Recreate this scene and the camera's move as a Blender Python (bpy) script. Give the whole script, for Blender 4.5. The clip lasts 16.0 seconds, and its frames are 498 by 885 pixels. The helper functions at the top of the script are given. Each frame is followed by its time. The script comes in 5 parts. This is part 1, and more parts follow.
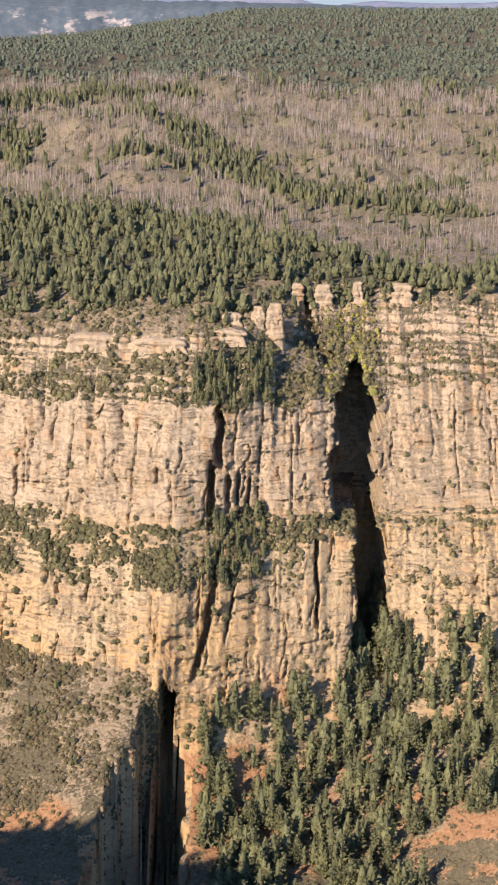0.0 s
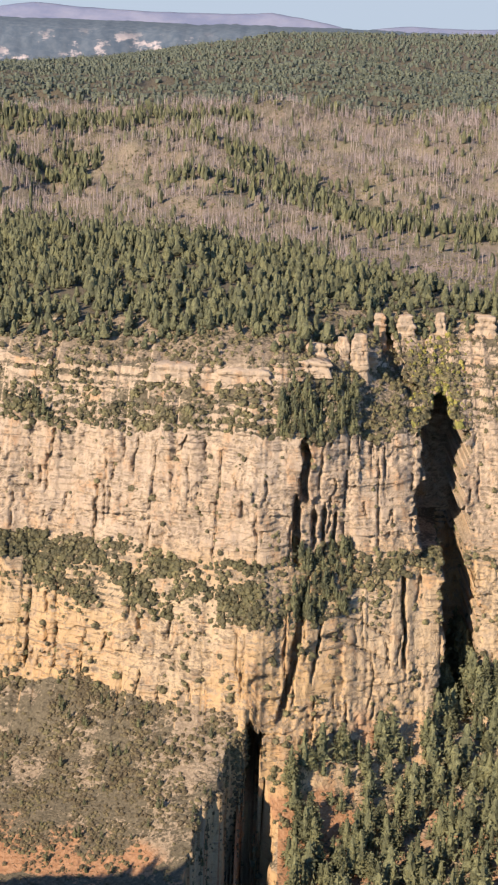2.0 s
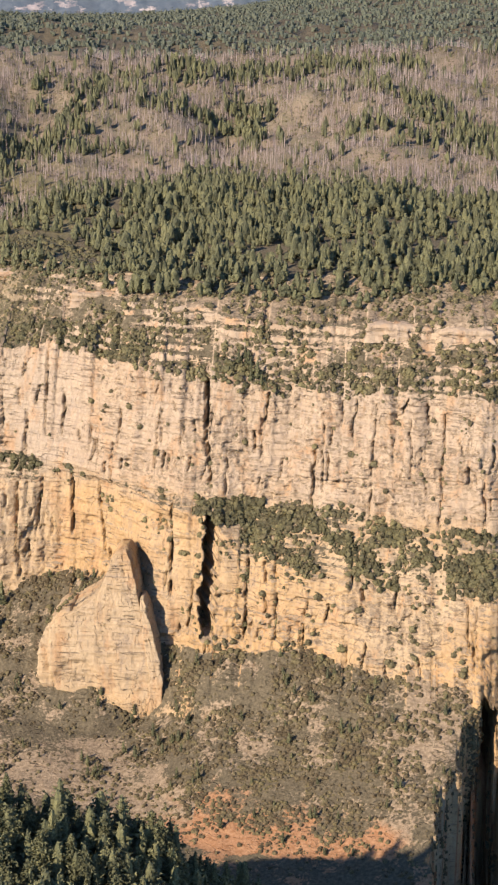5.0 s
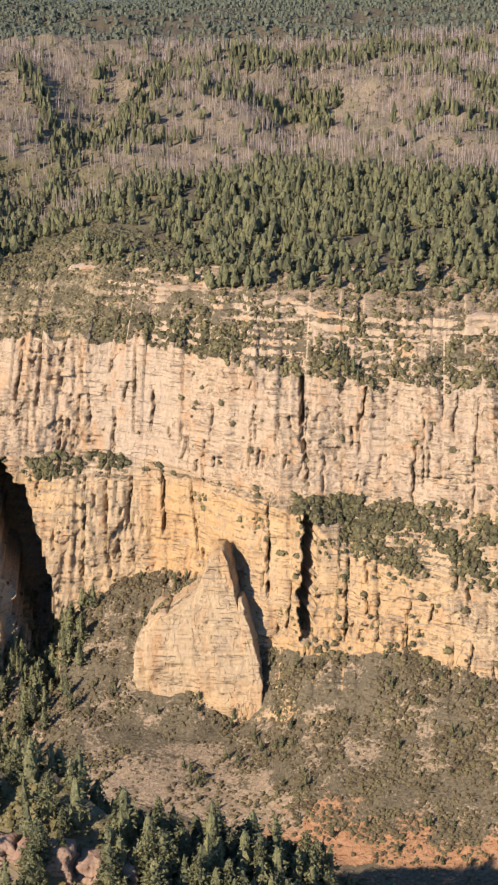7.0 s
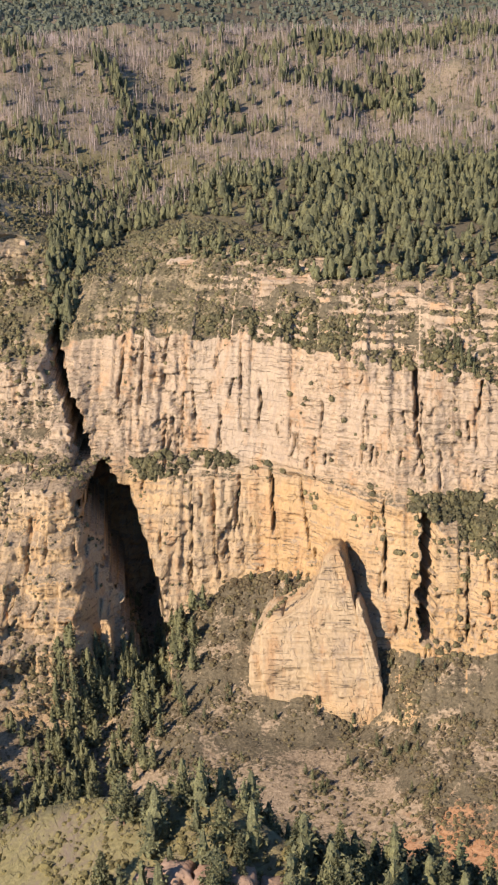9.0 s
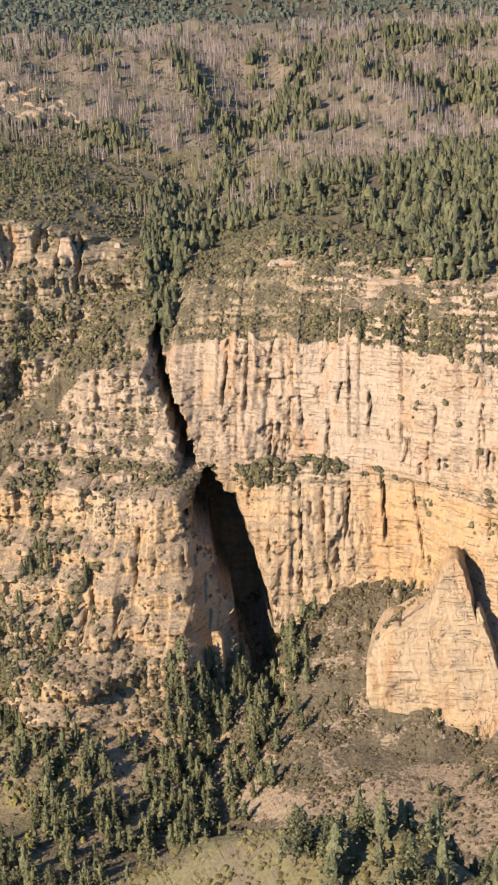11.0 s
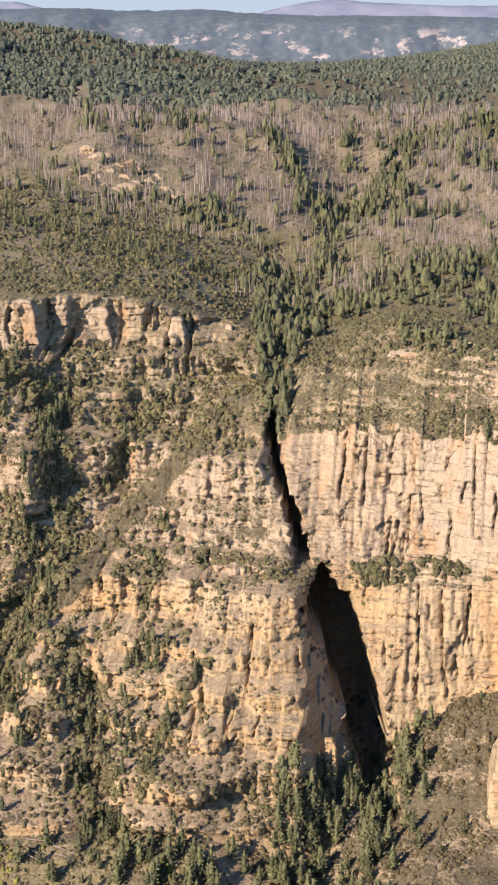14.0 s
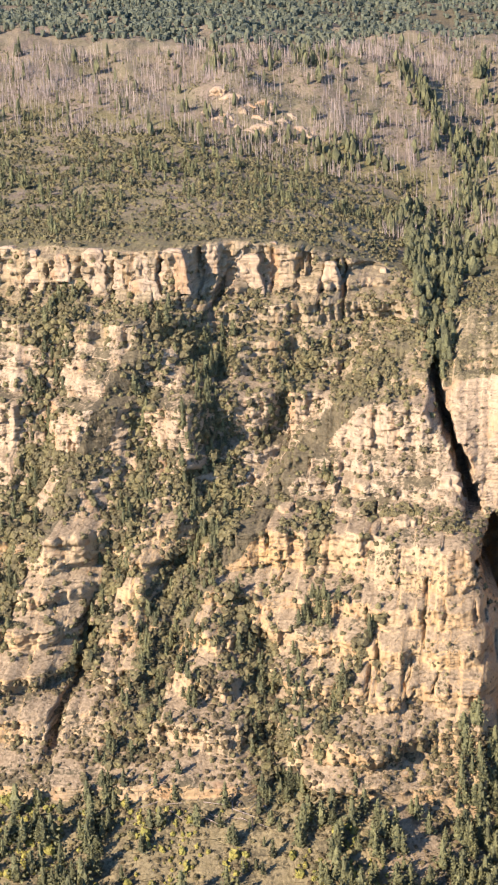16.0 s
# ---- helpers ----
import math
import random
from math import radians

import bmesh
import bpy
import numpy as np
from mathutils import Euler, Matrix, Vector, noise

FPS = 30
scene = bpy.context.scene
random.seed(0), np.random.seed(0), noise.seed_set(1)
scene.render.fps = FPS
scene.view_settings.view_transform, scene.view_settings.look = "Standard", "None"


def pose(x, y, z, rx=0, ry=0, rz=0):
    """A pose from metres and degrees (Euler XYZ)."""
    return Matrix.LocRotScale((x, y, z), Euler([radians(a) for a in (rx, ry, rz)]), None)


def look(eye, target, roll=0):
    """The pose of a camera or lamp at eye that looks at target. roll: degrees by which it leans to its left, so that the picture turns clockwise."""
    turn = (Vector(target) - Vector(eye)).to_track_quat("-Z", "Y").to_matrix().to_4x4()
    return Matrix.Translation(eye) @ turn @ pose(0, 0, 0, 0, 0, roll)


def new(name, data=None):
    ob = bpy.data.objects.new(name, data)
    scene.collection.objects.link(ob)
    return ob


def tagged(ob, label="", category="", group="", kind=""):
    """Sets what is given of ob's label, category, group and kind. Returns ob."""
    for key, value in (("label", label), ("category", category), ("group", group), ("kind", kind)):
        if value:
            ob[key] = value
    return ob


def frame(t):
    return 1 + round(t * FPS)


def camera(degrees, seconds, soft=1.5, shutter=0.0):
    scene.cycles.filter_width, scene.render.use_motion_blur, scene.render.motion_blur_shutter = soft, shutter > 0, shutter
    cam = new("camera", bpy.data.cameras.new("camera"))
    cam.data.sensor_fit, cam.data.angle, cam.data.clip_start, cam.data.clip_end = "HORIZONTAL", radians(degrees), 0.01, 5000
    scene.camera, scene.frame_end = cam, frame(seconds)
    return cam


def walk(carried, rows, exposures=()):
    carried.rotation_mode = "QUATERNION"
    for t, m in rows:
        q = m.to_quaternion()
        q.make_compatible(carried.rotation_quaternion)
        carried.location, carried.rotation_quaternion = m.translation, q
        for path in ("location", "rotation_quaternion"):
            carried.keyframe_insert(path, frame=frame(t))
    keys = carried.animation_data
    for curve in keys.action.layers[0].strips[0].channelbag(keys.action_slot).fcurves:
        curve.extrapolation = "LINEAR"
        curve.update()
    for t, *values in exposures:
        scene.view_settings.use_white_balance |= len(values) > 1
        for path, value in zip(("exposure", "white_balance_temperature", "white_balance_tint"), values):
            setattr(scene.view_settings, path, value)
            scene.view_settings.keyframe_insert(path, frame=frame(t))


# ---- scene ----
# The flight: seconds, place, then the heading to the left of +y, the pitch and the lean in degrees.
cam = camera(16.72, 16.0, soft=2.2)
FLIGHT = [
    (0.0, -0.0, -945.0, 405.0, 0.113, -15.132, 1.433),
    (0.5, -10.5, -939.1, 404.6, 0.155, -14.781, 1.727),
    (1.0, -21.1, -933.2, 404.3, 0.209, -14.624, 1.880),
    (1.5, -31.7, -927.2, 403.9, 0.281, -14.481, 2.001),
    (2.0, -42.2, -921.3, 403.4, 0.467, -14.380, 2.089),
    (2.5, -52.6, -915.5, 402.7, 0.948, -14.588, 2.004),
    (3.0, -62.8, -909.8, 402.0, 1.658, -15.042, 1.714),
    (3.5, -73.0, -904.3, 401.2, 2.417, -15.384, 1.348),
    (4.0, -83.0, -898.9, 400.5, 3.149, -15.598, 1.045),
    (4.5, -92.9, -893.5, 400.0, 3.788, -15.825, 0.891),
    (5.0, -102.8, -888.2, 399.6, 4.260, -16.111, 0.700),
    (5.2, -106.7, -886.2, 399.5, 4.408, -16.219, 0.558),
    (7.3, -148.3, -865.3, 398.6, 5.208, -16.625, -0.293),
    (7.5, -152.3, -863.3, 398.5, 5.304, -16.655, -0.342),
    (8.0, -162.3, -858.4, 398.3, 5.653, -16.758, -0.612),
    (8.5, -172.4, -853.4, 398.2, 6.046, -16.911, -0.952),
    (9.0, -182.4, -848.6, 398.1, 6.486, -17.026, -1.476),
    (9.5, -192.5, -843.8, 398.2, 6.997, -17.314, -2.039),
    (10.0, -202.7, -839.2, 398.4, 7.446, -17.674, -2.534),
    (10.2, -206.8, -837.4, 398.5, 7.608, -17.829, -2.690),
    (12.3, -250.2, -819.8, 399.0, 7.910, -14.617, -1.159),
    (12.5, -254.3, -817.9, 399.1, 7.726, -14.250, -0.735),
    (13.0, -264.5, -813.0, 399.6, 7.328, -13.806, 0.007),
    (13.5, -274.6, -808.0, 399.9, 7.403, -14.010, 0.415),
    (14.0, -284.7, -802.8, 399.9, 7.945, -14.690, 0.345),
    (14.5, -294.7, -797.7, 399.8, 8.803, -15.597, -0.143),
    (15.0, -304.5, -792.4, 399.4, 9.887, -16.466, -1.035),
    (15.5, -314.3, -787.1, 399.0, 10.881, -16.879, -1.831),
    (16.0, -324.0, -781.9, 398.5, 11.252, -16.687, -2.069),
]


def aimed(x, y, z, yaw, pitch, lean):
    a, p = radians(yaw), radians(pitch)
    ahead = Vector((-math.sin(a) * math.cos(p), math.cos(a) * math.cos(p), math.sin(p)))
    return look((x, y, z), Vector((x, y, z)) + 100 * ahead, lean)


# The camera opens up a little towards the end.
EXPOSURE = [(0.0, 1.07), (5.0, 0.97), (9.0, 0.98), (12.3, 1.10), (13.0, 1.10), (14.5, 1.18), (15.2, 1.33), (16.0, 1.50)]
walk(cam, [(t, aimed(*rest)) for t, *rest in FLIGHT], EXPOSURE)


# ---- light ----
SUN_AZ, SUN_EL = 39.0, 29.0  # degrees: how far to the left of behind the flight's +y, and above the horizon
world = bpy.data.worlds.new("sky")
scene.world = world
world.use_nodes = True
wn = world.node_tree.nodes
sky = wn.new("ShaderNodeTexSky")
sky.sky_type, sky.sun_disc = "NISHITA", False
sky.altitude, sky.air_density, sky.dust_density, sky.ozone_density = 1800, 1.0, 0.1, 3.0
sky.sun_elevation = radians(SUN_EL)
sky.sun_rotation = radians(180 + SUN_AZ)
blue = wn.new("ShaderNodeMix")  # thin dry air
blue.data_type, blue.blend_type = "RGBA", "MULTIPLY"
blue.inputs[0].default_value, blue.inputs[7].default_value = 1.0, (0.80, 0.95, 1.22, 1)
world.node_tree.links.new(sky.outputs[0], blue.inputs[6])
world.node_tree.links.new(blue.outputs[2], wn["Background"].inputs[0])
wn["Background"].inputs[1].default_value = 0.112
sun_data = bpy.data.lights.new("sun", "SUN")
sun_data.energy, sun_data.angle, sun_data.color = 4.95, radians(0.5), (1.0, 0.868, 0.79)
sun = new("sun", sun_data)
sun_from = Vector((-math.sin(radians(SUN_AZ)) * math.cos(radians(SUN_EL)), -math.cos(radians(SUN_AZ)) * math.cos(radians(SUN_EL)), math.sin(radians(SUN_EL))))
sun.matrix_world = look(sun_from * 500, (0, 0, 0))


# ---- materials ----
class Nodes:
    """Shorthand for building one node material."""

    def __init__(self, name, rough=0.9):
        self.mat = bpy.data.materials.new(name)
        self.mat.use_nodes = True
        self.tree = self.mat.node_tree
        self.bsdf = self.tree.nodes["Principled BSDF"]
        self.bsdf.inputs["Roughness"].default_value = rough
        self.bsdf.inputs["Specular IOR Level"].default_value = 0.15
        self.geo = self.tree.nodes.new("ShaderNodeNewGeometry")

    def link(self, a, b):
        self.tree.links.new(a, b)

    def put(self, value, socket):
        if isinstance(value, (int, float, tuple)):
            socket.default_value = (*value, 1) if isinstance(value, tuple) and len(value) == 3 and len(socket.default_value) == 4 else value
        else:
            self.link(value, socket)

    def noise(self, scale, stretch=(1, 1, 1), detail=4.0, rough=0.55, shift=0.0):
        m = self.tree.nodes.new("ShaderNodeMapping")
        m.inputs["Scale"].default_value = tuple(scale * v for v in stretch)
        m.inputs["Location"].default_value = (shift, shift * 1.7, shift * 0.6)
        n = self.tree.nodes.new("ShaderNodeTexNoise")
        n.inputs["Scale"].default_value, n.inputs["Detail"].default_value, n.inputs["Roughness"].default_value = 1.0, detail, rough
        self.link(self.geo.outputs["Position"], m.inputs["Vector"])
        self.link(m.outputs[0], n.inputs["Vector"])
        return n.outputs["Fac"]

    def ramp(self, value, low, high, out_low=0.0, out_high=1.0):
        n = self.tree.nodes.new("ShaderNodeMapRange")
        n.inputs["From Min"].default_value, n.inputs["From Max"].default_value = low, high
        n.inputs["To Min"].default_value, n.inputs["To Max"].default_value = out_low, out_high
        self.link(value, n.inputs["Value"])
        return n.outputs[0]

    def math(self, kind, a, b):
        n = self.tree.nodes.new("ShaderNodeMath")
        n.operation = kind
        self.put(a, n.inputs[0]), self.put(b, n.inputs[1])
        return n.outputs[0]

    def mix(self, fac, a, b, kind="MIX"):
        n = self.tree.nodes.new("ShaderNodeMix")
        n.data_type, n.blend_type = "RGBA", kind
        self.put(fac, n.inputs[0]), self.put(a, n.inputs[6]), self.put(b, n.inputs[7])
        return n.outputs[2]

    def split(self, vector):
        n = self.tree.nodes.new("ShaderNodeSeparateXYZ")
        self.link(vector, n.inputs[0])
        return n.outputs

    def bump(self, height, strength, distance):
        n = self.tree.nodes.new("ShaderNodeBump")
        n.inputs["Strength"].default_value, n.inputs["Distance"].default_value = strength, distance
        self.link(height, n.inputs["Height"])
        self.link(n.outputs[0], self.bsdf.inputs["Normal"])

    def done(self, colour):
        self.put(colour, self.bsdf.inputs["Base Color"])
        return self.mat


def lines_of(n, scale, stretch, shift, thin):
    """Thin wandering lines in the rock: 1 on the line, 0 beside it."""
    field = n.noise(scale, stretch, 3, 0.5, shift)
    return n.ramp(n.math("ABSOLUTE", n.math("SUBTRACT", field, 0.5), 0.0), 0.0, thin, 1.0, 0.0)


def rock_colour(n):
    """Cream and buff sandstone with grey streaks of varnish down the faces and thin beds across them."""
    big = n.noise(0.018, (1, 1, 0.6), 3)
    c = n.mix(n.ramp(big, 0.38, 0.62), (0.340, 0.219, 0.098), (0.325, 0.238, 0.134))
    high = n.split(n.geo.outputs["Position"])[2]
    c = n.mix(n.ramp(high, 112, 128, 0.0, 0.7), c, (0.308, 0.236, 0.158))
    streak = n.noise(0.22, (1, 1, 0.07), 5, 0.6, 3.0)
    c = n.mix(n.ramp(streak, 0.54, 0.70, 0.0, 0.42), c, (0.170, 0.132, 0.100))
    orange = n.noise(0.1, (1, 1, 0.12), 4, 0.6, 9.0)
    c = n.mix(n.ramp(orange, 0.53, 0.66, 0.0, 0.7), c, (0.315, 0.180, 0.082))
    bed = n.noise(0.75, (0.06, 0.06, 1), 4, 0.65, 5.0)
    c = n.mix(n.ramp(bed, 0.57, 0.70, 0.0, 0.6), c, (0.165, 0.125, 0.085))
    fine = n.noise(0.8, (1, 1, 0.6), 4, 0.55, 2.0)
    c = n.mix(n.ramp(fine, 0.3, 0.7), n.mix(1.0, c, (0.88, 0.865, 0.845), "MULTIPLY"), n.mix(1.0, c, (1.1, 1.1, 1.1), "MULTIPLY"))
    blotch = n.noise(0.07, (1, 1, 1.3), 5, 0.65, 17.0)
    c = n.mix(n.ramp(blotch, 0.45, 0.62, 0.0, 0.5), c, n.mix(1.0, c, (1.2, 1.2, 1.17), "MULTIPLY"))
    broken = n.noise(0.12, (1, 1, 1), 3, 0.6, 27.0)
    upright = n.math("MULTIPLY", lines_of(n, 0.14, (1, 1, 0.13), 13.0, 0.006), n.ramp(broken, 0.46, 0.54))
    level = n.math("MULTIPLY", lines_of(n, 0.5, (0.07, 0.07, 1), 19.0, 0.016), n.ramp(broken, 0.53, 0.43))
    joint = n.math("MAXIMUM", upright, level)
    c = n.mix(n.math("MULTIPLY", joint, 0.65), c, (0.085, 0.062, 0.045))
    return c, bed, n.math("SUBTRACT", fine, n.math("MULTIPLY", joint, 1.3))


def make_rock(name, tint):
    n = Nodes(name, 0.92)
    c, bed, fine = rock_colour(n)
    c = n.mix(1.0, c, tint, "MULTIPLY")
    h = n.math("ADD", n.math("MULTIPLY", bed, 0.6), fine)
    crack = n.noise(0.34, (1, 1, 0.3), 6, 0.72, 41.0)
    h = n.math("ADD", h, n.ramp(crack, 0.32, 0.37, -0.8, 0.0))
    n.bump(h, 0.8, 0.6)
    return n.done(c)


def make_ground():
    """Bare sandstone on the steep faces, thin soil where it lies flatter, brush, burnt grass and red earth by the cover map."""
    n = Nodes("canyon_ground", 0.95)
    c, bed, fine = rock_colour(n)
    cover = n.tree.nodes.new("ShaderNodeVertexColor")
    cover.layer_name = "cover"
    brush, burn, red = n.split(cover.outputs["Color"])
    up = n.split(n.geo.outputs["True Normal"])[2]
    grit = n.noise(0.6, (1, 1, 1), 5, 0.65, 12.0)
    wide = n.noise(0.06, (1, 1, 1), 4, 0.6, 15.0)
    soil = n.mix(n.ramp(grit, 0.42, 0.62), (0.175, 0.126, 0.072), (0.285, 0.210, 0.124))
    flat = n.ramp(n.math("ADD", up, n.math("MULTIPLY", n.math("SUBTRACT", grit, 0.5), 0.5)), 0.62, 0.78)
    c = n.mix(flat, c, soil)
    # red earth and shale low down
    redrock = n.mix(n.ramp(grit, 0.35, 0.65), (0.225, 0.106, 0.045), (0.32, 0.18, 0.088))
    redmask = n.ramp(n.math("ADD", red, n.math("MULTIPLY", n.math("SUBTRACT", wide, 0.5), 0.9)), 0.4, 0.62)
    c = n.mix(redmask, c, redrock)
    # low brush that carpets the talus
    tone = n.mix(n.ramp(grit, 0.35, 0.65), (0.070, 0.056, 0.031), (0.140, 0.110, 0.062))
    bare = n.math("ADD", n.ramp(wide, 0.32, 0.66, 0.0, 0.68), n.ramp(grit, 0.3, 0.7, 0.0, 0.4))
    bare = n.math("ADD", bare, n.ramp(up, 0.55, 0.3, 0.0, 0.9))
    carpet = n.ramp(n.math("SUBTRACT", n.math("MULTIPLY", brush, 1.15), n.math("MULTIPLY", bare, 1.0)), 0.02, 0.18)
    c = n.mix(carpet, c, tone)
    # burnt ground with yellow grass and green regrowth
    green = n.noise(0.03, (1, 1, 1), 5, 0.65, 22.0)
    grass = n.mix(n.ramp(wide, 0.38, 0.62), (0.180, 0.130, 0.090), (0.262, 0.192, 0.132))
    grass = n.mix(n.ramp(green, 0.47, 0.64, 0.0, 0.6), grass, (0.110, 0.105, 0.055))
    grass = n.mix(n.ramp(grit, 0.46, 0.62, 0.0, 0.8), grass, (0.078, 0.068, 0.044))
    c = n.mix(burn, c, grass)
    # dry olive grass
    blades = n.mix(n.ramp(grit, 0.35, 0.65), (0.110, 0.091, 0.038), (0.182, 0.150, 0.064))
    c = n.mix(n.math("MULTIPLY", cover.outputs["Alpha"], n.ramp(n.math("ADD", wide, n.math("MULTIPLY", n.math("SUBTRACT", grit, 0.5), 0.5)), 0.36, 0.52)), c, blades)
    h = n.math("ADD", n.math("MULTIPLY", bed, 0.9), n.math("ADD", fine, n.math("MULTIPLY", grit, 0.6)))
    crack = n.noise(0.34, (1, 1, 0.3), 6, 0.72, 41.0)
    h = n.math("ADD", h, n.ramp(crack, 0.32, 0.37, -0.8, 0.0))
    n.bump(h, 0.8, 0.65)
    return n.done(c)


def make_leaves(name, dark, light, warm, warm_share=0.25):
    """Foliage: each spray a little different, and whole trees drifting from dark to sunny green."""
    n = Nodes(name, 0.75)
    c = n.mix(n.geo.outputs["Random Per Island"], dark, light)
    drift = n.noise(0.14, (1, 1, 0.6), 2, 0.6, 4.0)
    c = n.mix(n.ramp(drift, 0.44, 0.66, 0.0, warm_share * 3), c, warm)
    c = n.mix(n.ramp(drift, 0.50, 0.36, 0.0, 0.6), c, dark)
    tufts = n.noise(1.5, (1, 1, 1.3), 4, 0.7, 6.0)
    c = n.mix(n.ramp(tufts, 0.36, 0.64), n.mix(1.0, c, (0.66, 0.66, 0.68), "MULTIPLY"), n.mix(1.0, c, (1.6, 1.54, 1.38), "MULTIPLY"))
    n.bump(tufts, 0.6, 0.6)
    return n.done(c)


def make_wood(name, a, b):
    n = Nodes(name, 0.9)
    c = n.mix(n.ramp(n.noise(1.5, (1, 1, 0.2), 3), 0.35, 0.65), a, b)
    return n.done(c)


def make_haze_rock():
    n = Nodes("hazed_scarp", 0.95)
    grit = n.noise(0.02, (1, 1, 0.5), 5, 0.65)
    high = n.split(n.geo.outputs["Position"])[2]
    level = n.math("MULTIPLY", n.ramp(high, 225, 250), n.ramp(high, 335, 305))
    patch = n.noise(0.013, (1, 0.3, 2.0), 5, 0.75, 31.0)
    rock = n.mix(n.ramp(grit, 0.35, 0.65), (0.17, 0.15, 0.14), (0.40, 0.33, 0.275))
    # the blue-grey of distance haze is mixed into the woods' own colour
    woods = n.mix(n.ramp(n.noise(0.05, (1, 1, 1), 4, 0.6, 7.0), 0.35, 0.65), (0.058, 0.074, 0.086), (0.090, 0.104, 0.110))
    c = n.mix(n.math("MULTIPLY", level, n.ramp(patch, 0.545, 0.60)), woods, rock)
    return n.done(c)


MAT_ROCK = make_rock("sandstone", (1.0, 1.0, 1.0))
MAT_PINK = make_rock("pink_shale", (0.74, 0.66, 0.68))
MAT_GROUND = make_ground()
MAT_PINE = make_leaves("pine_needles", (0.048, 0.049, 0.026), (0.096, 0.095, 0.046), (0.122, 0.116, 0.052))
# the same needles in a brighter copy, sunlight put into the colour
MAT_SUNNY = make_leaves("sunlit_needles", (0.056, 0.057, 0.029), (0.112, 0.111, 0.053), (0.136, 0.130, 0.058))
MAT_GOLD = make_leaves("golden_leaves", (0.100, 0.096, 0.026), (0.215, 0.195, 0.050), (0.240, 0.200, 0.050))
# greyer, bluer needles: the haze over the far woods painted into them
MAT_FAR = make_leaves("hazed_needles", (0.056, 0.064, 0.046), (0.092, 0.099, 0.066), (0.104, 0.108, 0.066))
MAT_SHRUB = make_leaves("shrub_leaves", (0.064, 0.055, 0.029), (0.130, 0.108, 0.054), (0.138, 0.120, 0.052))
MAT_BRUSH = make_leaves("brush_leaves", (0.060, 0.046, 0.025), (0.116, 0.090, 0.047), (0.108, 0.092, 0.042))
MAT_THICKET = make_leaves("thicket_leaves", (0.047, 0.043, 0.022), (0.096, 0.085, 0.042), (0.108, 0.096, 0.043))
MAT_HILL = make_leaves("hill_leaves", (0.064, 0.054, 0.022), (0.128, 0.106, 0.044), (0.145, 0.120, 0.047))
MAT_BARK = make_wood("bark", (0.13, 0.075, 0.045), (0.21, 0.13, 0.085))
MAT_SNAG = make_wood("grey_wood", (0.185, 0.142, 0.113), (0.325, 0.256, 0.208))
MAT_SCARP = make_haze_rock()


def make_mesa():
    n = Nodes("hazed_mesa", 0.95)
    grit = n.noise(0.012, (1, 1, 2.5), 4, 0.6, 5.0)
    # bluish rock colours carry the haze that the distance would lay over it
    return n.done(n.mix(n.ramp(grit, 0.35, 0.65), (0.115, 0.125, 0.165), (0.165, 0.165, 0.195)))


MAT_MESA = make_mesa()


def make_air():
    n = Nodes("hazy_air", 1.0)
    n.bsdf.inputs["Base Color"].default_value = (0, 0, 0, 1)
    n.bsdf.inputs["Specular IOR Level"].default_value = 0.0
    n.bsdf.inputs["Emission Color"].default_value = (0.255, 0.30, 0.365, 1)
    n.bsdf.inputs["Emission Strength"].default_value = 1.0
    return n.mat


MAT_AIR = make_air()



# ---- ground ----
# Lines that run along the canyon wall, from the valley up to the plateau: x, y, z.
BEHIND_LINE = [
    (-900, -4000, 60), (250, -4000, 60),
]
VALLEY_LINE = [
    (-900, -900, 30), (-300, -800, 60), (-100, -800, 20), (250, -800, -20),
]
HILL_FRONT_LINE = [
    (-900, -560, 20), (-420, -560, 40), (-330, -560, 80), (-250, -560, 115), (-180, -560, 105), (-110, -560, 40), (-40, -560, -20), (250, -560, -30),
]
HILL_CREST_LINE = [
    (-900, -420, 20), (-480, -410, 40), (-400, -395, 82), (-354, -390, 108), (-326, -390, 124), (-298, -395, 141), (-270, -410, 154), (-240, -425,
    163), (-208, -445, 150), (-186, -431, 143), (-162, -427, 133), (-138, -395, 98), (-110, -390, 60), (-70, -380, 0), (-20, -380, -25), (250, -380,
    -30),
]
FLOOR_LINE = [
    (-900, -310, 5), (-520, -310, 5), (-330, -300, 0), (-200, -300, 0), (-60, -300, -20), (60, -290, -25), (250, -280, -10),
]
FOOT_LINE = [
    (-900, -200, 5), (-530, -160, 6), (-470, -150, 5), (-400, -138, 4), (-340, -125, -6), (-297, -150, 8), (-237, -160, 5), (-165, -198, 5), (-110,
    -204, 8), (-78, -206, 17), (-62, -206, 19), (-34, -195, -18), (-26, -190, -14), (0, -182, -15), (50, -180, -12), (90, -190, -2), (130, -206, 15),
    (250, -215, 26),
]
TALUS_LINE = [
    (-900, -130, 30), (-530, -120, 24), (-470, -110, 26), (-405, -105, 28), (-352, -92, 6), (-298, -89, 24), (-269, -97, 18), (-240, -104, 15), (-218,
    -88, 15), (-202, -92, 20), (-186, -110, 28), (-117, -135, 37), (-80, -133, 45), (-51, -146, 43), (-32, -146, -6), (-26, -144, -2), (-7, -142, -4),
    (50, -115, 6), (110, -100, 24), (250, -90, 40),
]
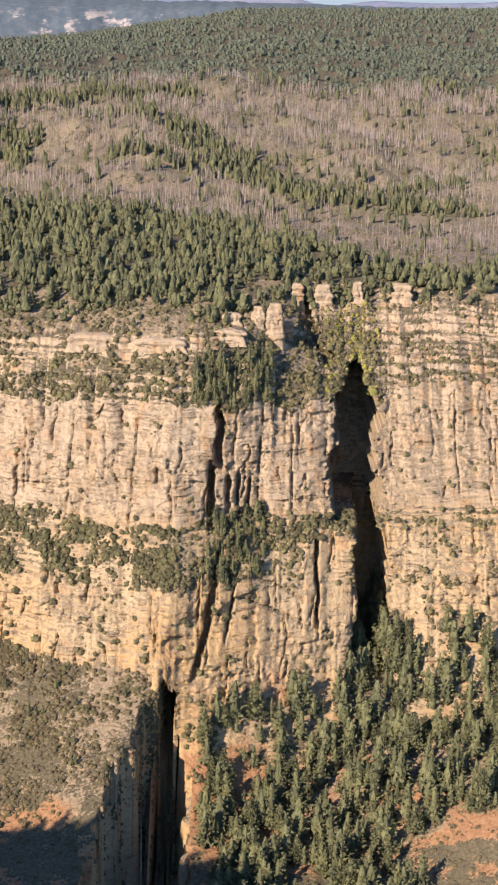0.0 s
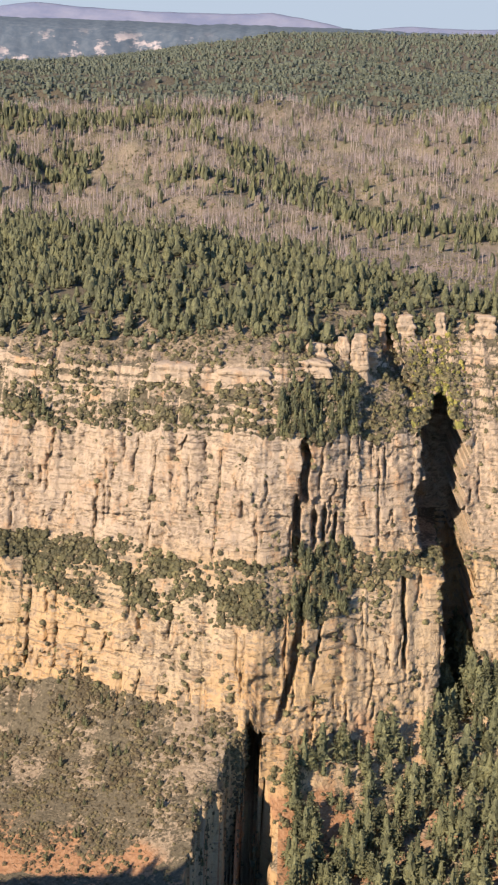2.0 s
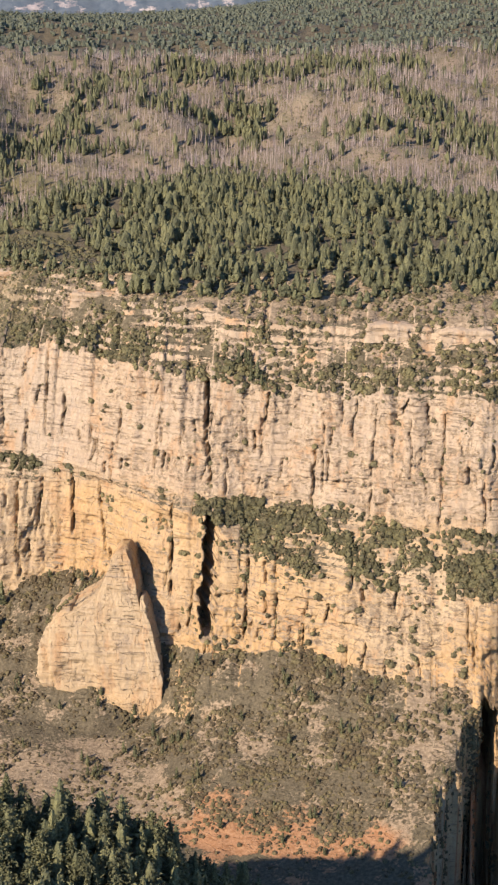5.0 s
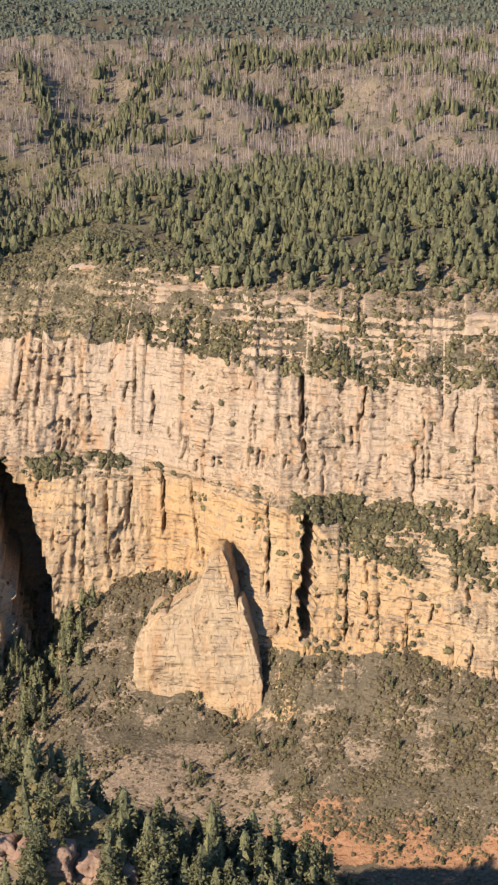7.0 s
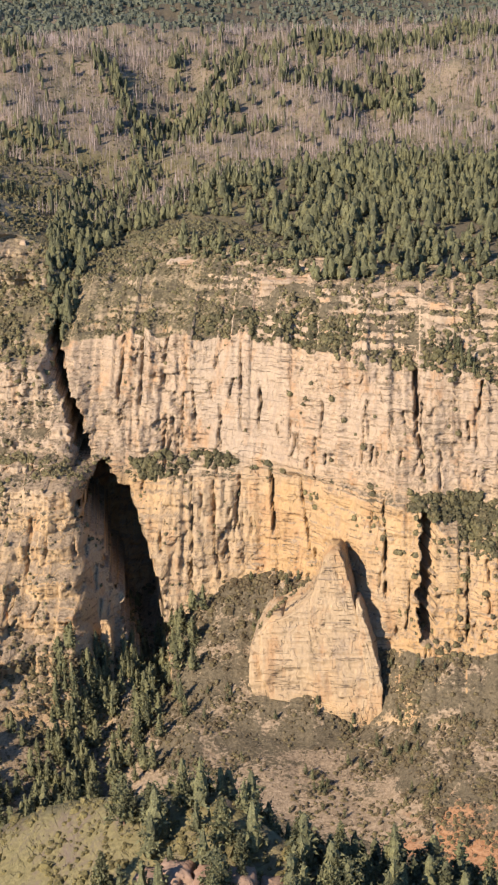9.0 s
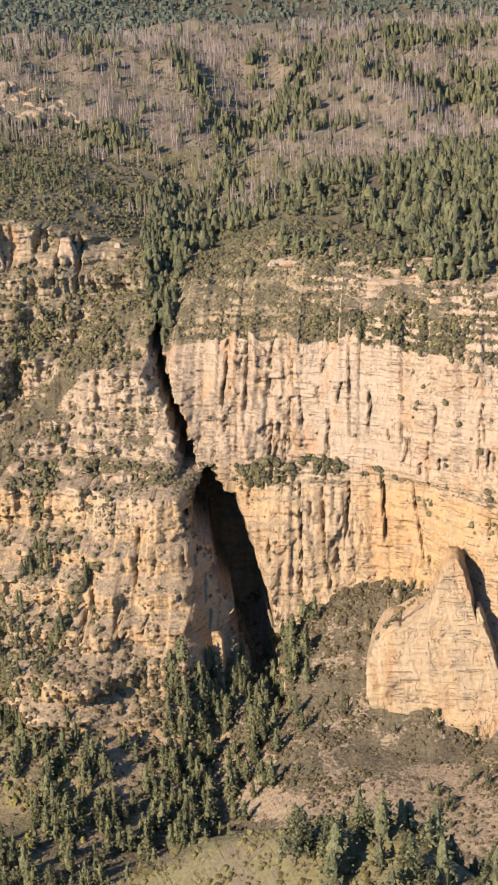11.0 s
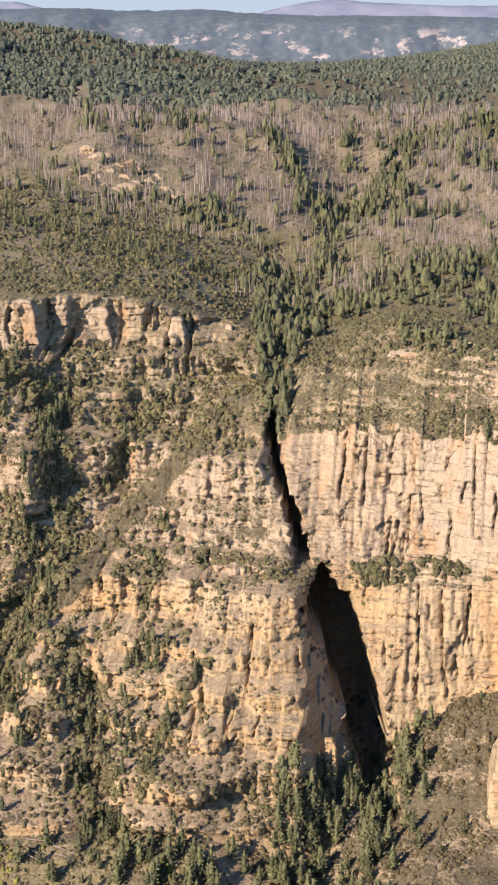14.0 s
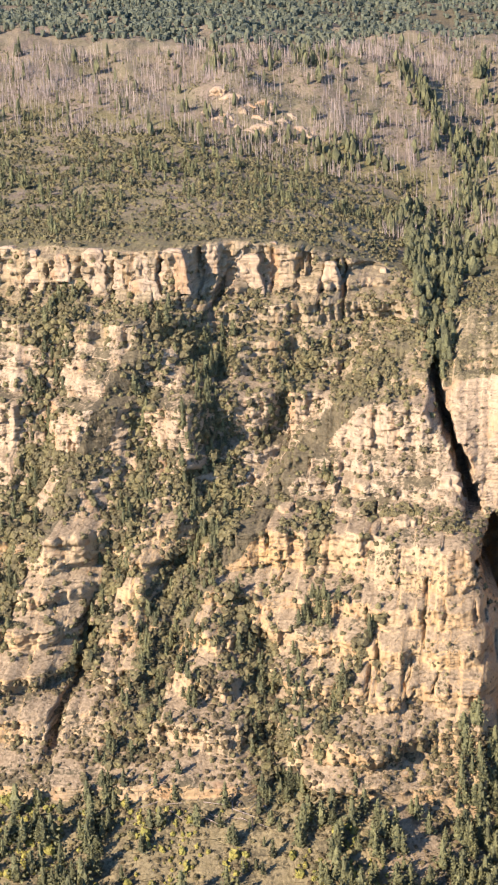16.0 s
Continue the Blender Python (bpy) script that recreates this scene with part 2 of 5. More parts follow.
LOWER_CLIFF_FOOT = [
    (-900, -60, 65), (-540, -60, 62), (-512, -53, 65), (-471, -48, 70), (-418, -54, 61), (-380, -66, 58), (-361, -72, 56), (-346, -55, 30), (-314, -28, 48), (-287,
    -14, 63), (-265, -12, 71), (-242, -26, 68), (-215, -60, 50), (-186, -76, 48), (-168, -76, 53), (-134, -85, 58), (-110, -100, 55), (-63, -116, 57),
    (-46, -131, 50), (-36, -127, 28), (-30, -127, 28), (-24, -126, 30), (16, -105, 31), (40, -95, 33), (64, -68, 45), (110, -62, 70), (250, -60, 80),
]
LOWER_CLIFF_TOP = [
    (-900, -10, 112), (-519, -15, 111), (-475, -2, 120), (-437, -4, 121), (-413, -8, 121), (-380, -20, 119), (-366, -24, 117), (-360, -8, 104), (-346, 4, 104), (-328,
    2, 110), (-298, 5, 115), (-276, 5, 118), (-256, 0, 118), (-242, -12, 117), (-200, -48, 116), (-184, -50, 114), (-165, -56, 96), (-130, -71, 91),
    (-103, -74, 94), (-75, -86, 92), (-39, -101, 92), (-6, -81, 92), (15, -68, 93), (46, -45, 108), (107, -30, 112), (250, -20, 112),
]
UPPER_CLIFF_FOOT = [
    (-900, 20, 150), (-525, 19, 150), (-476, 14, 127), (-434, 12, 127), (-403, 8, 128), (-378, 0, 127), (-366, 12, 126), (-345, 18, 125), (-310, 23, 127), (-291, 13,
    127), (-242, -10, 123), (-215, -28, 122), (-198, -40, 121), (-167, -33, 121), (-118, -47, 123), (-76, -63, 118), (-40, -71, 118), (3, -41, 123),
    (27, -43, 120), (46, -36, 119), (107, -22, 121), (250, -12, 122),
]
UPPER_CLIFF_TOP = [
    (-900, 55, 200), (-541, 45, 198), (-512, 60, 180), (-469, 72, 173), (-416, 46, 170), (-391, 50, 175), (-375, 54, 180), (-345, 53, 183), (-316, 41,
    183), (-282, 36, 185), (-243, 14, 182), (-213, 0, 179), (-151, -8, 174), (-92, -25, 177), (-46, -32, 181), (-18, -32, 177), (10, -17, 175), (30,
    -4, 173), (60, 15, 173), (80, 26, 173), (100, 32, 180), (250, 42, 182),
]
LEDGE_LINE = [
    (-900, 80, 222), (-541, 75, 215), (-498, 108, 212), (-447, 119, 212), (-434, 128, 211), (-400, 105, 203), (-345, 95, 206), (-335, 105, 212),
    (-265, 60, 211), (-215, 40, 211), (-160, 14, 204), (-105, 11, 208), (-70, 5, 209), (-35, 8, 214), (0, 30, 214), (30, 75, 213), (64, 95, 214),
    (110, 90, 216), (250, 90, 218),
]
RIM_LINE = [
    (-900, 110, 245), (-541, 90, 240), (-509, 117, 241), (-473, 132, 235), (-434, 150, 222), (-400, 150, 210), (-370, 150, 212), (-335, 140, 225),
    (-265, 80, 220), (-204, 65, 221), (-122, 70, 224), (-70, 45, 226), (-20, 90, 231), (30, 110, 226), (64, 120, 224), (250, 120, 226),
]
LINES = [BEHIND_LINE, VALLEY_LINE, HILL_FRONT_LINE, HILL_CREST_LINE, FLOOR_LINE, FOOT_LINE, TALUS_LINE,
         LOWER_CLIFF_FOOT, LOWER_CLIFF_TOP, UPPER_CLIFF_FOOT, UPPER_CLIFF_TOP, LEDGE_LINE, RIM_LINE]
# Height of the plateau along lines of equal y: x, z.
PLATEAU_210 = [(-900, 262), (-541, 248), (-470, 238), (-420, 216), (-385, 207), (-330, 222), (-270, 226), (-120, 232), (-20, 232), (60, 226), (250, 226)]
PLATEAU_300 = [(-900, 268), (-600, 258), (-500, 240), (-425, 216), (-400, 208), (-318, 230), (-220, 236), (-122, 238), (0, 228), (70, 222), (250, 226)]
PLATEAU_380 = [(-900, 280), (-600, 268), (-520, 246), (-425, 223), (-380, 222), (-300, 228), (-150, 234), (0, 230), (65, 229), (250, 230)]
PLATEAU_460 = [(-900, 308), (-668, 293), (-600, 284), (-510, 276), (-478, 262), (-400, 246), (-300, 238), (-228, 240), (-100, 246), (0, 243), (250, 243)]
PLATEAU_570 = [(-900, 332), (-600, 314), (-450, 292), (-397, 272), (-300, 266), (-230, 248), (-170, 270), (-67, 262), (33, 252), (250, 252)]
PLATEAU_690 = [(-1000, 345), (-600, 325), (-440, 305), (-244, 292), (-100, 292), (0, 285), (250, 282)]
PLATEAU_820 = [(-1000, 352), (-740, 332), (-600, 316), (-440, 304), (-300, 306), (-19, 304), (300, 302)]
PLATEAU_1100 = [(-1100, 372), (-830, 366), (-740, 356), (-650, 336), (-560, 320), (-300, 308), (300, 308)]
PLATEAU_1600 = [(-1400, 350), (-980, 348), (-880, 342), (-760, 318), (-640, 300), (-300, 305), (400, 312)]
PLATEAU_2200 = [(-1500, 300), (-700, 280), (-300, 304), (0, 332), (500, 344)]
PLATEAU_3000 = [(-1900, 200), (-800, 220), (-300, 302), (-40, 350), (800, 368)]
PLATEAU_3600 = [(-2200, 170), (-900, 190), (-250, 290), (1200, 330)]
PLATEAU_4900 = [(-3000, 200), (-900, 200), (0, 260), (1800, 300)]
PLATEAU = [(210, PLATEAU_210), (300, PLATEAU_300), (380, PLATEAU_380), (460, PLATEAU_460), (570, PLATEAU_570), (690, PLATEAU_690), (820, PLATEAU_820), (1100, PLATEAU_1100), (1600, PLATEAU_1600), (2200, PLATEAU_2200), (3000, PLATEAU_3000), (3600, PLATEAU_3600), (4900, PLATEAU_4900)]


# ---- noise and shapes ----
def lattice(i, j, seed):
    h = (i.astype(np.int64) * 374761393 + j.astype(np.int64) * 668265263 + seed * 974634777) & 0x7FFFFFFF
    h = ((h ^ (h >> 13)) * 1274126177) & 0x7FFFFFFF
    return ((h ^ (h >> 16)) & 0xFFFF) / 65535.0


def wave(x, y, seed=1):
    """Smooth noise from -1 to 1 over a unit grid."""
    x, y = np.asarray(x, float), np.asarray(y, float)
    i, j = np.floor(x), np.floor(y)
    u, v = x - i, y - j
    u, v = u * u * (3 - 2 * u), v * v * (3 - 2 * v)
    a, b, c, d = lattice(i, j, seed), lattice(i + 1, j, seed), lattice(i, j + 1, seed), lattice(i + 1, j + 1, seed)
    return 2 * ((a * (1 - u) + b * u) * (1 - v) + (c * (1 - u) + d * u) * v) - 1


def rough(x, y, seed=1, octaves=4):
    total, amp = 0.0, 1.0
    for k in range(octaves):
        total = total + amp * wave(x * 2**k, y * 2**k, seed + 17 * k)
        amp *= 0.5
    return total / 1.6


def blocks(x, z, wide, high, seed):
    """A wall broken into joint blocks of about that size: each block stands out and is turned by its own amount."""
    rng = np.random.default_rng(seed)
    edges = np.cumsum(rng.uniform(0.45, 1.6, int(2200 / wide)) * wide) - 1100
    beds = np.cumsum(rng.uniform(0.4, 1.7, max(4, int(600 / high))) * high) - 120
    u = x + 0.3 * wide * wave(x / wide, z / (high * 1.2), seed + 1) + 0.07 * wide * wave(0 * x + seed, z * 5 / high, seed + 3)
    i = np.clip(np.searchsorted(edges, u), 1, len(edges) - 1)
    v = z + 0.35 * high * wave(x / (1.5 * wide), z / high, seed + 2) + (rng.uniform(-1, 1, len(edges) + 1) * high)[i]
    j = np.clip(np.searchsorted(beds, v), 1, len(beds) - 1)
    out, turn, tip = rng.uniform(-1, 1, (3, len(edges) + 1, len(beds) + 1))
    across, upward = (u - edges[i - 1]) / (edges[i] - edges[i - 1]) - 0.5, (v - beds[j - 1]) / (beds[j] - beds[j - 1]) - 0.5
    return 0.8 * out[i, j] + 1.5 * turn[i, j] * np.clip(across, -0.5, 0.5) + (0.9 * tip[i, j] - 0.3) * np.clip(upward, -0.5, 0.5)


def on_line(knots, x):
    k = np.array(knots, float)
    return [np.interp(x, k[:, 0], k[:, n]) for n in range(1, k.shape[1])]


def smooth(values, reach):
    padded = np.pad(values, reach, mode="edge")
    kernel = np.hanning(2 * reach + 3)[1:-1]
    return np.convolve(padded, kernel / kernel.sum(), mode="valid")


def sheet(name, co, material, closed=False):
    """A mesh over a grid of points; closed joins the last column to the first."""
    r, c = co.shape[:2]
    idx = np.arange(r * c).reshape(r, c)
    right = np.roll(idx, -1, 1) if closed else idx[:, 1:]
    left = idx if closed else idx[:, :-1]
    quads = np.stack([left[:-1], right[:-1], right[1:], left[1:]], -1).reshape(-1, 4).astype(np.int32)
    return mesh_of(name, co.reshape(-1, 3), quads, material)


def mesh_of(name, co, faces, material):
    me = bpy.data.meshes.new(name)
    n = faces.shape[1]
    me.vertices.add(len(co))
    me.vertices.foreach_set("co", np.ascontiguousarray(co, np.float32).ravel())
    me.loops.add(faces.size)
    me.loops.foreach_set("vertex_index", np.ascontiguousarray(faces, np.int32).ravel())
    me.polygons.add(len(faces))
    me.polygons.foreach_set("loop_start", np.arange(0, faces.size, n, dtype=np.int32))
    me.update(calc_edges=True)
    me.materials.append(material)
    return me


def part(name, me, parent, label=""):
    ob = new(name, me)
    ob.parent = parent
    return tagged(ob, label)


# Clefts in the wall: x and z of the head, x and z of the foot, width, depth.
EAST_CLEFTS = [
    (-42.5, 50, -43, 4, 10, 35),
    (140, 176, 139, 130, 1.6, 4), (118, 178, 119, 126, 1.6, 4), (58, 188, 59, 116, 27, 85), (66, 122, 68, 34, 19, 85), (37, 109, 38, 62, 3.2, 10), (22, 172, 23, 122, 1.4, 4),
    (22, 224, 44, 190, 9, 14), (5, 176, 4, 124, 1.6, 4), (-1, 142, -2, 116, 2.6, 7), (-6, 100, -12, 66, 2, 6), (-8, 178, -10, 150, 1.6, 4), (-15, 110,
    -27, 50, 4, 10), (-18, 180, -19, 146, 4.6, 14), (-23, 149, -21, 116, 4.2, 14), (-13, 143, -13, 118, 3.4, 8), (-7, 143, -7, 120, 3, 7),
]
MIDDLE_CLEFTS = [
    (-64, 170, -66, 120, 1.2, 4), (-100, 174, -102, 122, 1.4, 4), (-128, 170, -127, 126, 1.2, 3.5), (-134, 74, -134, 56, 1.6, 5), (-158, 174, -160,
    150, 2, 6), (-160, 148, -161, 128, 1.4, 4), (-164, 96, -165, 58, 1.4, 5), (-186, 117, -186, 58, 6.6, 17), (-190, 148, -187, 126, 2.2, 6), (-192,
    183, -190, 146, 3.2, 9), (-207, 118, -205, 74, 2, 7),
]
AMPHITHEATRE_CLEFTS = [
    (-252, 118, -246, 80, 1.4, 4), (-268, 119, -266, 90, 2.2, 6), (-285, 117, -288, 78, 1.6, 5), (-286, 184, -286, 160, 1.6, 4), (-299, 114, -297, 74,
    1.2, 4), (-311, 116, -309, 60, 1.5, 6), (-312, 160, -311, 130, 1.6, 5), (-327, 183, -329, 158, 1.6, 6), (-336, 124, -338, 104, 2.2, 7), (-341,
    180, -342, 140, 1.4, 5),
]
WEST_CLEFTS = [
    (-353, 182, -354, 150, 1.8, 6), (-361, 121, -321, 22, 20, 80), (-397, 198, -389, 168, 5.5, 50), (-392, 170, -378, 146, 5, 50), (-379, 150, -371, 124, 8, 50), (-418, 128, -419, 108, 2, 6), (-448, 222, -446, 196,
    3, 8), (-448, 124, -447, 106, 2.4, 6), (-458, 226, -459, 204, 2.4, 7), (-470, 124, -469, 108, 2, 5), (-486, 236, -487, 214, 2.6, 7), (-508, 226,
    -515, 205, 6, 12), (-524, 238, -524, 222, 2.4, 7), (-540, 236, -541, 206, 4, 12), (-556, 84, -561, 34, 6, 12), (-566, 234, -566, 212, 2.4, 7),
]
SLANTED = [(-2, 97, 30, 80, 2.6, 3.2), (-6, 86, 36, 66, 3, 3.6), (2, 72, 30, 60, 2.4, 2.6), (100, 104, 118, 92, 2.6, 4)]
CLEFTS = SLANTED + EAST_CLEFTS + MIDDLE_CLEFTS + AMPHITHEATRE_CLEFTS + WEST_CLEFTS
RIDGES = [(-470, 92, -502, 50, 12, 8), (-485, 96, -468, 40, 9, 6), (-529, 110, -526, 50, 11, 10), (-517, 182, -512, 140, 6, 9), (-560, 190, -575, 110, 11, 10),
          (-575, 110, -590, 50, 12, 10), (-430, 100, -425, 30, 18, 9), (-400, 110, -405, 40, 14, 8)]
# Gullies of the western wall: x and z of the head, x and z of the foot, width, depth.
GULLIES = [(-540, 208, -502, 168, 10, 8), (-502, 168, -499, 113, 12, 9), (-513, 104, -522, 52, 11, 32), (-519, 52, -534, 18, 12, 10), (-538, 190, -540, 125, 8, 12), (-540, 125, -556, 60, 9, 11),
           (-444, 136, -446, 104, 4, 8), (-484, 92, -466, 58, 11, 40), (-466, 58, -449, 24, 13, 42), (-462, 184, -480, 146, 6, 8), (-412, 90, -436, 40, 5, 6), (-590, 215, -598, 80, 11, 13)]
# Beds of the western wall: height of the foot, and the share of the bed that stands as a cliff.
WEST_BEDS = [(-40, 0.3), (24, 0.35), (40, 0.55), (57, 0.5), (72, 0.55), (88, 0.5), (101, 0.86), (123.5, 0.35), (131, 0.5), (139, 0.5), (149, 0.88), (176, 0.45), (187, 0.4), (199, 0.7), (212, 0.35), (221, 0.85), (243, 0.3), (290, 0.3)]
# Knolls of the burnt plateau: x, y, half widths, height.
KNOLLS = [(-578, 478, 34, 42, 13), (-492, 560, 40, 40, 10), (-300, 560, 50, 40, 9), (-150, 600, 45, 35, 10), (60, 600, 50, 40, 9), (-395, 500, 22, 70, -9), (-228, 590, 16, 50, -9)]
# Ramps of debris that slant across it: x, z and half the width, from the head down.
RAMPS = [[(-403, 200, 8), (-421, 184, 8), (-451, 151, 8), (-473, 126, 8), (-506, 91, 9), (-517, 64, 8), (-520, 44, 5)],
         [(-542, 200, 4), (-547, 186, 6), (-561, 158, 7), (-576, 127, 8), (-590, 104, 5)]]


def debris_ramp(x, z):
    mask = 0 * x
    for line in RAMPS:
        k = np.array(line[::-1], float)
        mid, half = np.interp(z, k[:, 1], k[:, 0]), np.interp(z, k[:, 1], k[:, 2])
        away = np.abs(x - mid + 3.5 * rough(x / 11, z / 11, 58) + 2.0 * rough(x / 3, z / 3, 60)) / half
        mask = np.maximum(mask, np.clip((1.15 - away) * 4, 0, 1) * (z > k[0, 1]) * (z < k[-1, 1]))
    return mask


COUNTS = [2, 6, 22, 18, 26, 32, 44, 76, 36, 84, 50, 32]  # rows between each pair of lines
TALUS, LOWER, BENCH, UPPER, LEDGES, RIM = 6, 7, 8, 9, 10, 11  # the bands of the wall, by the line below them


def ground_grid():
    base = np.concatenate([[-4000.0, -2800.0, -1900.0, -1300.0, -950.0, -800.0, -740.0], np.arange(-690.0, 190.0, 0.84), [225.0, 270.0, 360.0, 560.0, 1000.0, 1800.0, 3000.0]])
    lines = []
    for n, knots in enumerate(LINES):
        y, z = on_line(knots, base)
        reach = 2 if n in (5, 6, 7) else 5
        y, z = smooth(y, reach), smooth(z, reach)
        if 7 <= n <= 11:
            ragged = 0.5 if n == 9 else 1.5 if n == 10 else 1.0
            y, z = y + ragged * 2.6 * rough(base / 13, 0 * base + n, 41), z + ragged * (2.6 * rough(base / 11, 0 * base + n, 42) + 1.2 * blocks(base, 0 * base, 5, 900, 43 + n))
        lines.append((y, z))
    xs, ys, zs, band, part_of = [], [], [], [], []
    for n, count in enumerate(COUNTS):
        (y0, z0), (y1, z1) = lines[n], lines[n + 1]
        for k in range(count):
            f = k / count
            xs.append(base), ys.append(y0 + (y1 - y0) * f), zs.append(z0 + (z1 - z0) * f), band.append(n), part_of.append(f)
    px, (py, pz) = base, lines[-1]
    steps = [26, 16, 14, 16, 18, 14, 10, 10, 10, 8, 8, 5, 4]
    for (y, knots), count in zip(PLATEAU, steps):
        wide = base + (base + 150) * 0.6 * (y - 100) / 900
        z = smooth(on_line(knots, wide)[0], 20)
        for k in range(count):
            f = k / count
            xs.append(px + (wide - px) * f), ys.append(py + (y - py) * f), zs.append(pz + (z - pz) * f), band.append(20), part_of.append(f)
        px, py, pz = wide, np.full_like(base, y), z
    xs.append(px), ys.append(py), zs.append(pz), band.append(20), part_of.append(1.0)
    x, y, z = np.array(xs), np.array(ys), np.array(zs)
    b, f = np.array(band)[:, None] + 0 * x, np.array(part_of)[:, None] + 0 * x
    # how much of a cliff each place is
    left = np.clip((np.interp(z, (22, 121, 124, 146, 170, 198, 215), (-346, -365, -374, -380, -391, -397, -400)) - x) / 5, 0, 1)
    ends = np.clip(np.minimum(f, 1 - f) * 14, 0, 1)
    cliff = np.where(np.isin(b, (LOWER, UPPER)), 0.35 + 0.65 * ends, 0.0)
    sheer = np.clip((x + 300) / 10, 0, 1) * np.clip((-196 - x) / 10, 0, 1)  # where one wall runs from rim to talus
    cliff = np.where(b == BENCH, 0.32 + 0.6 * sheer, cliff)
    cliff = np.where((b == TALUS), 0.35 * f + 0.95 * left * np.clip(3 * f, 0, 1), cliff)
    cliff = np.where(b == LEDGES, 0.32 + 0.6 * left, cliff)
    cliff = np.where(b == BENCH, np.maximum(cliff, 0.85 * left), cliff)
    cliff = np.where(b == RIM, 0.3 + 0.9 * np.clip((-425 - x) / 20, 0, 1), cliff)
    cliff = np.where(b == 5, 0.5 * left * f, cliff)
    flute = np.clip(1 - np.abs(x + 300) / 55, 0, 1) * (b == LOWER) * np.clip((z - 55) / 20, 0, 1)
    columns = np.clip((x + 352) / 8, 0, 1) * np.clip((-308 - x) / 8, 0, 1) * (b == UPPER)
    plain = np.clip((x + 312) / 8, 0, 1) * np.clip((-252 - x) / 10, 0, 1) * np.isin(b, (UPPER, BENCH, LOWER)) * np.clip((z - 84) / 10, 0, 1)
    broken = np.clip(0.45 + 1.3 * rough(x / 26, z / 16, 19), 0.08, 1.5) * (1 - 0.75 * plain)
    slabs = 0.9 * blocks(x, z, 34, 7, 11) + 0.7 * blocks(x, z, 13, 3.2, 44)
    east = (1 - 0.7 * plain) * (1.1 * blocks(x, z, 23, 34, 10) + slabs) + broken * (1.2 * blocks(x, z, 6.5, 6.5, 12) + 1.0 * blocks(x, z, 2.9, 2.7, 13) + 0.8 * rough(x / 2.6, z / 2.2, 15))
    east = east + 2.2 * rough(x / 34, z / 60, 14) + flute * (2.0 * blocks(x, z, 10, 45, 16) + 1.0 * blocks(x, z, 4.2, 18, 51)) + columns * 2.2 * blocks(x, z, 6.5, 32, 46) + columns * 1.2 * blocks(x, z, 3.0, 9, 47)
    west = 1.7 * blocks(x, z, 10, 20, 48) + 1.1 * blocks(x, z, 4.2, 9, 53) + 0.6 * blocks(x, z, 2.0, 3.6, 54) + 1.0 * blocks(x, z, 14, 2.6, 55) + 0.3 * rough(x / 2.4, z / 2.4, 20) + 2.6 * rough(x / 20, z / 90, 18)
    out = east * (1 - left) + west * left
    out = out + (0.3 + 0.45 * np.clip(rough(x / 50, z / 18, 26), 0, 1)) * wave(x / 40, z / 1.5, 17)
    # the western wall climbs in cliffs and ledges
    beds = np.array(WEST_BEDS, float)
    level = z + 2.6 * rough(x / 45, 0 * x, 37) + 1.3 * blocks(x, 0 * z, 9, 900, 56)
    k = np.clip(np.searchsorted(beds[:, 0], level) - 1, 0, len(beds) - 2)
    tall, riser = beds[k + 1, 0] - beds[k, 0], np.clip(beds[k, 1] + 0.12 * rough(x / 25, k, 57), 0.2, 0.93)
    frac = np.clip((level - beds[k, 0]) / tall, 0, 1)
    foot = beds[k, 0] + tall * np.clip((frac - riser) / (1 - riser), 0, 1) - (level - z)
    inner = (b >= TALUS) & (b <= RIM)
    rows = np.where(inner[:, 0])[0]
    for c in np.where(left[rows[0]] > 0)[0]:
        stepped = np.interp(foot[rows, c], z[rows, c], y[rows, c])
        y[rows, c] += left[rows, c] * 0.92 * np.clip(np.minimum(z[rows, c] - 14, 262 - z[rows, c]) / 14, 0, 1) * (stepped - y[rows, c])
    on_tread = left * inner * np.clip((frac - riser) * 9, 0, 1)
    ramp = debris_ramp(x, z) * inner
    cliff = cliff * (1 - 0.75 * ramp) * (1 - 0.6 * on_tread)
    y = y - cliff * out
    # slanting ridges of the western wall
    for x0, z0, x1, z1, width, high in RIDGES:
        t = np.clip((z - z0) / (z1 - z0), -0.05, 1.05)
        near = np.clip(1.1 - np.abs(x - x0 - (x1 - x0) * t) / (1.9 * width), 0, 1) * np.clip(np.minimum(t + 0.05, 1.05 - t) * 8, 0, 1)
        y = y - 1.25 * high * near * (b >= 5) * (b <= RIM)
    # the wall steps back west of its long slanting ridge
    crest = np.interp(z, (40, 48, 64, 91, 126, 151, 184, 200, 215), (-528, -528, -525, -514, -481, -459, -429, -411, -408)) + 3 * rough(z / 9, 0 * z, 52)
    west = crest - x
    y = y + 14 * np.clip(west / 6, 0, 1) * np.clip(1 - (west - 6) / 62, 0, 1) * np.clip((z - 34) / 14, 0, 1) * np.clip((212 - z) / 14, 0, 1) * (b >= 5) * (b <= RIM)
    for x0, z0, x1, z1, width, deep in GULLIES:
        t = np.clip((z - z0) / (z1 - z0), -0.05, 1.05)
        off = np.abs(x - x0 - (x1 - x0) * t - 3.0 * rough(z / 14, 0 * z + x0, 36))
        y = y + 0.38 * deep * np.clip(1.25 - off / width, 0, 1) * np.clip(np.minimum(t + 0.05, 1.05 - t) * 8, 0, 1) * (b >= 5) * (b <= RIM)
    # clefts
    deepest, leaning = 0 * x, 0 * x
    for x0, z0, x1, z1, width, depth in CLEFTS:
        width = width * (0.62 if width < 4 else 1.0)
        t = (z - z0) / (z1 - z0)
